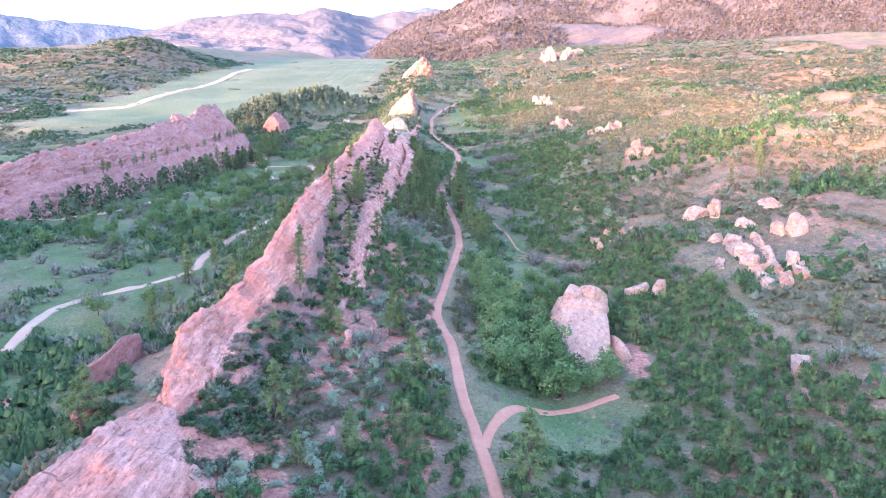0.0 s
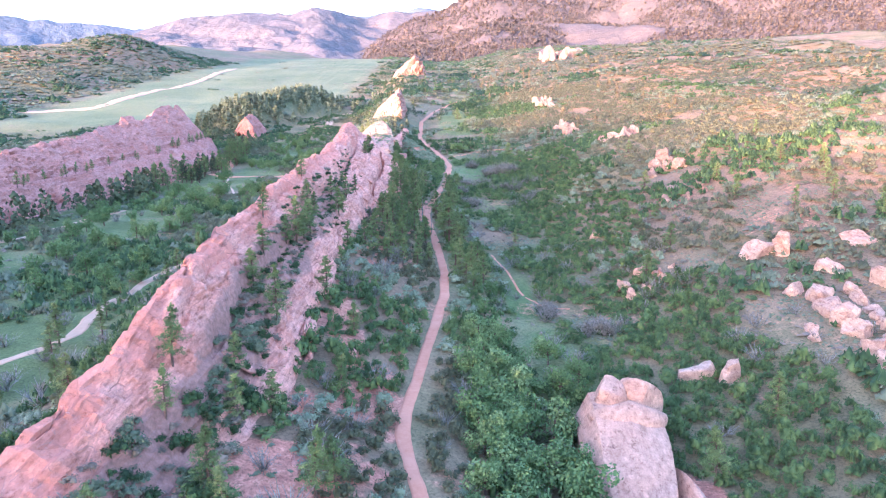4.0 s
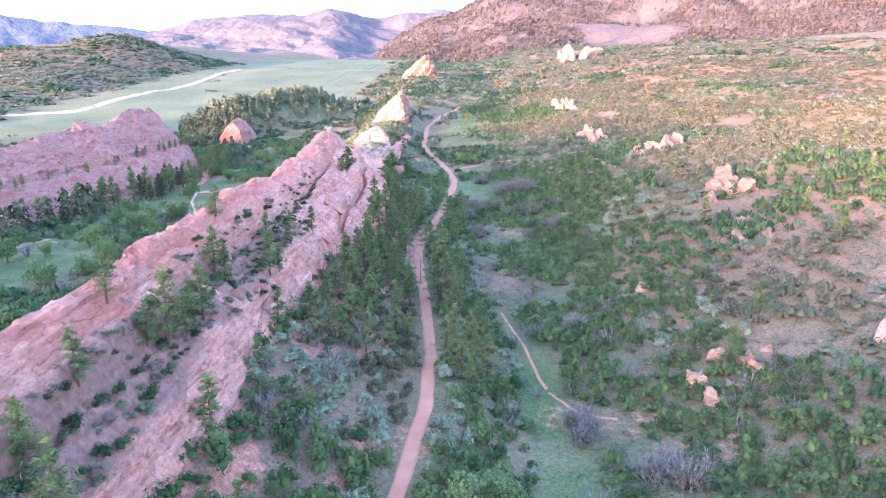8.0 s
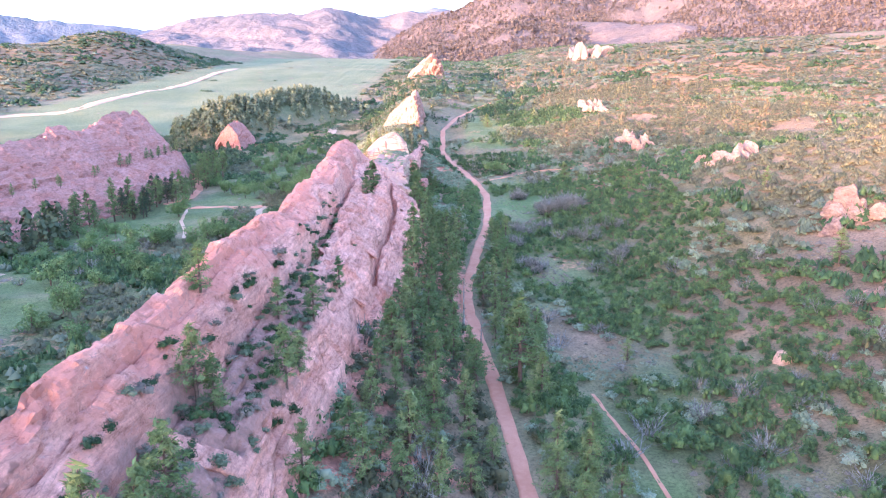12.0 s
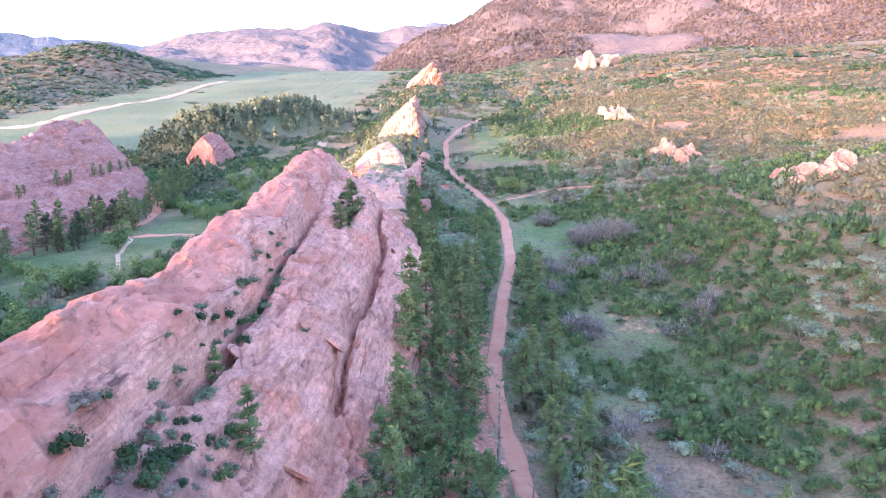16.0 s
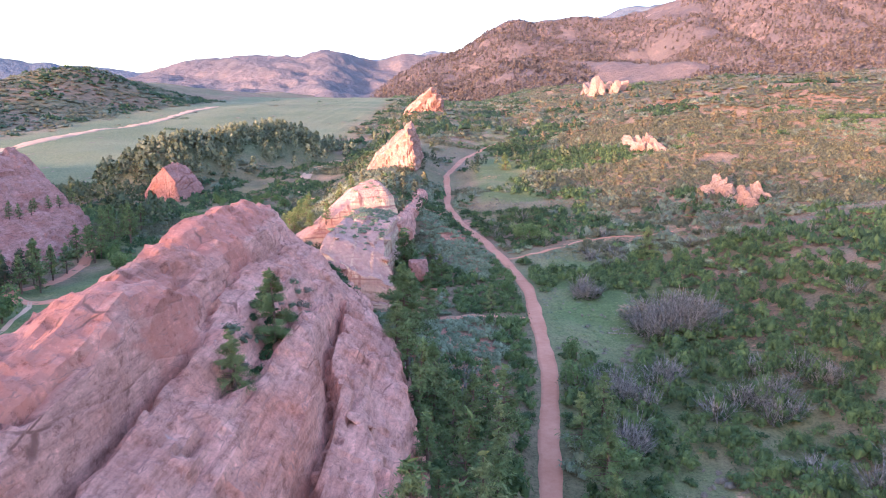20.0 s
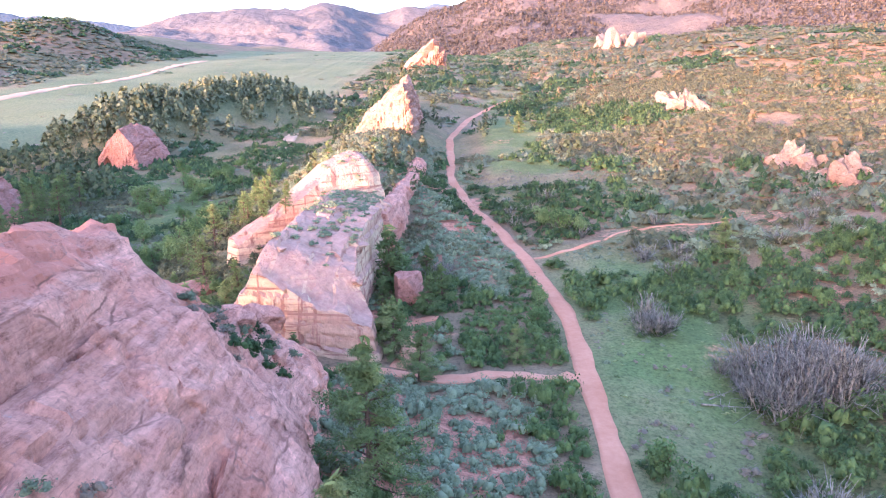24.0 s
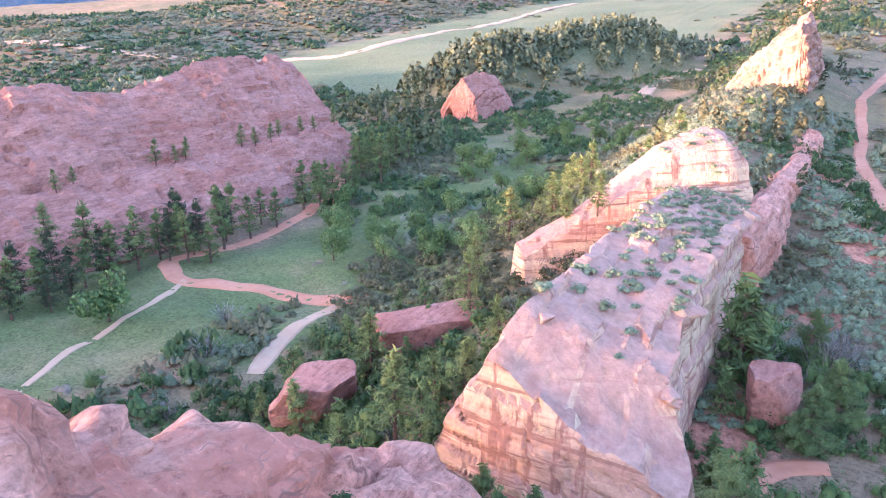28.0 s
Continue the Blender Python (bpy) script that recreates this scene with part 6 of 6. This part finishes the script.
def stand(points, mat, scale, seed, label):
    """A stand of small pines joined into one, with their trunks."""
    r = np.random.RandomState(seed)
    x, y = np.array(points).T
    z = np.array([SURFACE(a, b) for a, b in points])
    size = scale * r.uniform(0.7, 1.2, len(x))
    for name, which, wood in (("pine_stand", 1, mat), ("pine_trunks", 0, BARK)):
        templates = []
        for pair in PINES[:2]:
            m = pair[which]
            v = np.empty(len(m.vertices) * 3, np.float32)
            m.vertices.foreach_get("co", v)
            f = np.empty(len(m.loops), np.int32)
            m.loops.foreach_get("vertex_index", f)
            templates.append((v.reshape(-1, 3).astype(float), f.reshape(len(m.polygons), -1)))
        scatter(name, templates, x, y, z, size, size, wood, label if which else "slender brown pine trunks", "woods", seed)


def spots(n, seed, xs, ys, apart=3.0):
    """Places strewn between bounds that may follow y."""
    r, out = np.random.RandomState(seed), []
    for _ in range(n * 30):
        y = r.uniform(*ys)
        x = r.uniform(xs[0](y), xs[1](y))
        if abs(x - float(trail_x(y))) > 2.4 and all((x - a) ** 2 + (y - b) ** 2 > apart ** 2 for a, b in out):
            out.append((x, y))
        if len(out) == n:
            break
    return out


PINE_LABEL = "dark green ponderosa pine with a bare lower trunk"
FOOT = lambda y: np.interp(y, [72, 118, 170, 240, 290, 312, 333], [-19, -16, -14, -11, -9, -14, -17])
grove(spots(84, 31, (lambda y: FOOT(y), lambda y: float(trail_x(y)) - 2.5), (194, 308), 2.7), PINES, PINE, 0.72, 31, PINE_LABEL, "pine_tree", "pines along the slab foot")
grove(spots(30, 32, (lambda y: float(trail_x(y)) + 2.5, lambda y: float(trail_x(y)) + 9), (186, 312), 2.8), PINES, PINE, 0.72, 32, PINE_LABEL, "pine_tree", "pines beside the trail")
grove(spots(26, 33, (lambda y: -27, lambda y: -3), (75, 205), 4.0), PINES, PINE, 0.7, 33, "ponderosa pine rooted on the rocky slope", "pine_tree", "pines on the rocky slope")
grove(spots(30, 35, (lambda y: -60, lambda y: -37), (75, 330), 3.0), PINES, PINE, 0.65, 35, "pine on the shaded slope below the crest", "pine_tree", "pines below the crest")
grove(spots(42, 36, (lambda y: -58, lambda y: -33), (342, 440), 2.8), PINES + FIRS, PINE, 0.7, 36, "slender pine among fallen sandstone", "pine_tree", "pines in the gully")
grove(spots(20, 39, (lambda y: 45, lambda y: 110), (80, 330), 9.0), PINES, OLIVE, 0.6, 39, "yellow-green pine on the dry hillside", "pine_tree", "pines on the hillside")
grove(spots(36, 41, (lambda y: 8, lambda y: 20 + 8 * (y > 143)), (105, 165), 3.0), BROAD, LEAF, 0.95, 41, "bright green broadleaf tree near the boulder", "broadleaf_tree", "broadleaf trees by the boulder")
grove(spots(70, 42, (lambda y: -118, lambda y: -62), (190, 345), 5.0), BROAD, OAK, 0.85, 42, "round dark green broadleaf tree in the valley", "broadleaf_tree", "broadleaf trees in the left valley")
grove(spots(22, 43, (lambda y: -104, lambda y: -62), (400, 520), 4.5), BROAD, LEAF, 0.8, 43, "round green broadleaf tree in the valley", "broadleaf_tree", "broadleaf trees in the upper valley")

CLIFF_FOOT = (lambda y: np.interp(y, [330, 345, 397, 437, 480], [-119, -118, -111, -112, -124]), lambda y: np.interp(y, [330, 345, 397, 437, 480], [-109, -108, -103, -102, -112]))
stand(spots(38, 44, CLIFF_FOOT, (330, 480), 3.2), PINE, 0.95, 44, "ponderosa pines at the foot of the cliff")
stand(spots(16, 47, (lambda y: -115, lambda y: -105), (362, 410), 2.8), SHADED_PINE, 0.85, 47, "dark pines below the cliff")
stand(spots(26, 45, (lambda y: np.interp(y, [260, 345, 385, 437, 470], [-139, -134, -131, -130, -133]), lambda y: np.interp(y, [260, 345, 385, 437, 470], [-136, -131, -127.5, -127, -130])), (262, 468), 3.0), PINE, 0.46, 45, "small pines rooted on the ledge of the cliff")
grove(spots(34, 46, (lambda y: -100, lambda y: -56), (405, 540), 4.0), BROAD, OAK, 0.75, 46, "dark green broadleaf tree in the valley bottom", "broadleaf_tree", "trees in the valley bottom")

# trees that stand alone or are plainly seen
SLOPE_PINES = [(-20.7, 206.3, 0.55), (-17.8, 209.5, 0.5), (-17.6, 225, 0.55), (-21.8, 231.7, 0.5), (-21.4, 188.4, 0.6), (-22.5, 167, 0.6), (-20, 176, 0.65), (-20.5, 172.4, 0.6), (-17.7, 196.2, 0.6), (-20, 287, 0.62), (-20.3, 278, 0.5),
        (-8.6, 111.8, 0.75), (-19.6, 78.3, 0.75), (9.9, 71.5, 0.95), (35.9, 124.8, 0.75), (66.8, 115.3, 0.8), (-10.4, 74.9, 0.7), (-15.6, 70.2, 0.55), (-2.5, 74, 0.55), (36.6, 81.8, 0.7), (-17.9, 108.9, 0.7), (-42, 76, 0.8), (-44, 82, 0.8),
        ]
FAR_PINES = [(5.8, 227.6, 1.2), (10.5, 203, 0.8), (6.8, 200, 0.7), (24.4, 245, 0.55), (-10, 258, 1.0), (-8.9, 241, 0.9), (35.9, 389.4, 0.75), (14.8, 529.7, 0.8), (-12.6, 306, 0.6), (-8.5, 305, 0.8), (48.7, 200.4, 0.75), (12.1, 209.6, 0.8),
        (-0.5, 350.7, 0.5), (-12.5, 318, 1.15), (-13.8, 350, 0.75), (-10.8, 344, 0.65), (-9, 368.5, 0.6), (-34.6, 390.3, 0.5), (-116, 381, 1.05), (-103, 390, 0.85), (-100, 392, 0.9), (-120, 377, 0.8), (-33.5, 350, 0.55), (-47.7, 363.8, 0.8), (-36.3, 356.3, 0.7),
        (-36.5, 351, 0.75), (-40, 349, 0.65), (-43, 345, 0.7), (-58, 374, 0.7), (-43, 375, 0.8), (-11.4, 375.6, 0.6), (-10.8, 363.7, 0.6)]
for n, (x, y, s) in enumerate(SLOPE_PINES + FAR_PINES):
    tree(THICK if y > 270 and x > -30 else PINES, PINE if n % 4 else OLIVE, x, y, s, 9000 + n, "ponderosa pine with an open green crown", "pine_tree", "single pines")
for n, (x, y, s) in enumerate([(-16.2, 371, 1.6), (-15.5, 356.5, 0.55), (-15.8, 358.4, 0.5), (-13.2, 354.8, 0.8), (-23.8, 346.2, 0.6), (-27, 346, 0.7), (-25.4, 345.2, 0.55), (-15.2, 353, 0.8), (-54, 366, 0.6), (-14.2, 368.5, 0.7), (-16.5, 365, 0.7)]):
    tree(FIRS, PINE, x, y, s, 9200 + n, "dense dark green fir beside the sandstone wall", "fir_tree", "small firs")
for n, (x, y, s) in enumerate([(-94, 368.5, 1.35), (-14.6, 375.5, 0.6), (12.4, 411, 0.75), (9.6, 414, 0.65), (16, 409, 0.6), (-58.2, 137.7, 0.8), (-77.6, 354.8, 0.4), (-73.2, 358.6, 0.42), (-70.4, 362.4, 0.42), (-66, 130, 0.7), (8, 318, 0.7), (9, 300, 0.7), (10, 330, 0.6), (3, 362, 0.45), (4, 370, 0.45), (12, 180, 0.7), (13, 168, 0.7), (14, 195, 0.6), (21.5, 111.5, 0.95), (25, 110, 0.9), (28, 111, 0.8), (19, 119, 0.8), (19.6, 126, 0.85), (23.4, 107, 0.6)]):
    tree(BROAD, LEAF, x, y, s, 9300 + n, "bright green broadleaf tree in leaf", "broadleaf_tree", "single broadleaf trees")

SNAG = dead_tree_parts(9.0, 5)
for n, (x, y, s) in enumerate([(-1.6, 245, 1.05), (1.0, 240, 0.6), (-50, 120, 0.7)]):
    ob = tagged(new("dead_tree"), "bare grey dead tree standing beside the trail", "tree", "dead trees")
    part_of(ob, "trunk", SNAG, TWIG)
    ob.matrix_basis = pose(x, y, SURFACE(x, y), 0, 0, 40 * n) @ Matrix.Scale(s, 4)

LOG = dead_tree_parts(5.5, 9)
for n, (x, y, turn) in enumerate([(17.5, 343.5, 70), (18.6, 345.0, 120)]):
    ob = tagged(new("fallen_tree"), "bleached fallen tree lying on the grass", "tree", "fallen trees")
    part_of(ob, "trunk", LOG, TWIG)
    ob.matrix_basis = pose(x, y, SURFACE(x, y) + 0.25, 86, 0, turn) @ Matrix.Scale(0.8 - 0.25 * n, 4)

# thickets of bare grey brush
r = np.random.RandomState(21)
cx, cy = [], []
for x, y, wide, many in ((28.6, 345, 4.8, 40), (13, 318, 2.8, 12), (11.5, 306, 2.4, 10), (24.5, 348.5, 2.6, 10), (16.5, 361, 2.0, 9), (-10, 376, 1.8, 6), (37, 300, 3.0, 8), (33, 176, 3.0, 12), (30, 318, 3.0, 10), (14, 290, 2.5, 10), (40, 322, 3.5, 10), (26, 190, 2.5, 8), (20, 326, 2.2, 8)):
    cx += list(x + r.normal(scale=wide * 0.6, size=many))
    cy += list(y + r.normal(scale=wide * 0.6, size=many))
cx, cy = np.array(cx), np.array(cy)
size = r.uniform(1.2, 2.2, len(cx)) * np.where(np.arange(len(cx)) < 40, 1.5, 1.0)
scatter("grey_brush", [twig_template(44, 80 + k) for k in range(4)], cx, cy, ground_z(cx, cy), size, size * 1.15, TWIG, "thickets of bare silver-grey brush", "shrubs", 4)
# Oak-leaf shrubs added inside the brush to make its depths dark.
i = r.rand(len(cx)) < 0.7
scatter("brush_undergrowth", [shrub_template(60, 860 + k, 0.1, 0.9, 3) for k in range(4)], cx[i], cy[i], ground_z(cx[i], cy[i]) - 0.1, size[i] * 0.85, size[i] * 0.62, OAK, "dark oak-leaf fill added inside bare brush", "shrubs", 12)

# grass tufts in the clearings
x, y, chance, r = jitter_grid(4, 60, 60, 420, 1.2, 61)
k = (chance < 0.25 * right_grass(x, y)) & ~on_path(x, y)
x, y = x[k], y[k]
size = r.uniform(0.2, 0.5, len(x))
scatter("grass_tufts", [shrub_template(6, 600 + k, 0.34, 0.9, 2) for k in range(5)], x, y, ground_z(x, y), size, size * 0.32, TURF, "tufts of green grass in the clearings", "grass", 5)


def far_pines(x, y, size, seed, label, z=None, many=30, mat=PINE):
    """Woods too far to tell their trees apart."""
    r = np.random.RandomState(seed)
    templates = []
    for k in range(4):
        rr = np.random.RandomState(500 + k)
        h = rr.uniform(0.16, 1.0, many)
        a = rr.uniform(0, 2 * math.pi, many)
        w = np.interp(h, [0.1, 0.3, 0.7, 1.0], [0.16, 0.25, 0.17, 0.03]) * rr.uniform(0.55, 1.2, many)
        c = np.column_stack([np.cos(a) * w, np.sin(a) * w, h])
        n = np.column_stack([np.cos(a), np.sin(a), 0.6 + 0 * a]) + rr.normal(scale=0.4, size=(many, 3))
        templates.append(quads_at(c, n / np.linalg.norm(n, axis=1, keepdims=True), 0.46 / math.sqrt(many) * rr.uniform(0.6, 1.3, many), rr))
    tall = size * r.uniform(0.65, 1.2, len(x))
    scatter("pine_wood", templates, x, y, (ground_z(x, y) if z is None else z) - 0.3, tall, tall, mat, label, "woods", seed)


x, y = np.array(spots(110, 37, (lambda y: np.interp(y, [200, 262, 345, 397, 437, 500], [-134, -129, -119, -112, -113, -128]), lambda y: np.interp(y, [200, 262, 345, 397, 437, 500], [-118, -116, -108, -102, -100, -108])), (215, 500), 2.0)).T
k = (y < 335) | (y > 480)
x, y = x[k], y[k]
far_pines(x, y, 9.5, 5, "dark pines at the foot of the cliff", many=60, mat=SHADED_PINE)
x, y = np.array(spots(34, 38, (lambda y: -40, lambda y: -15), (402, 525), 1.8)).T
far_pines(x, y, 5.0, 6, "small pines on the rocky ridge", many=40, mat=OLIVE, z=np.array([SURFACE(p, q) for p, q in zip(x, y)]))
r = np.random.RandomState(77)
y = r.uniform(556, 700, 480)
x = -152 + 52 * np.clip((y - 560) / 110, 0, 1) + r.normal(scale=13, size=len(y))
far_pines(x, y, 9.0, 1, "dark pine wood on the far knoll", many=44, mat=GREY)
x, y = np.array(spots(70, 48, (lambda y: -172, lambda y: -138), (515, 575), 2.6)).T
far_pines(x, y, 8.0, 7, "dark pines round the arched rock", many=40, mat=SHADED_PINE)
x, y, chance, r = jitter_grid(45, 420, 420, 1000, 7.0, 78)
k = chance < 0.13 * step(0.47, 0.62, fbm(x, y, 80, 3, 141))
far_pines(x[k], y[k], 6.0, 2, "scattered pines on the sunlit hillside", mat=SUNLIT_PINE)
x, y, chance, r = jitter_grid(-60, 60, 480, 1000, 6.0, 79)
k = chance < 0.3 * step(0.42, 0.6, fbm(x, y, 50, 3, 142)) * (np.abs(x - trail_x(y)) > 4)
far_pines(x[k], y[k], 5.0, 3, "pines scattered on the upper ridge", mat=SHADED_PINE)
MX, MY, MZ = SLOPE
r = np.random.RandomState(80)
i, j = r.randint(0, 88, 62000), r.randint(0, 300, 62000)
k = r.rand(62000) < 0.9 * step(0, 8, j) * step(0.30, 0.42, fbm(MX[i, j], MY[i, j], 170, 4, 143))
i, j = i[k], j[k]
f = r.rand(len(i))
far_pines(MX[i, j] * (1 - f) + MX[i + 1, j + 1] * f, MY[i, j] * (1 - f) + MY[i + 1, j + 1] * f, 9.0, 4, "pine forest on the mountain slope", MZ[i, j] * (1 - f) + MZ[i + 1, j + 1] * f, 3, FOREST)
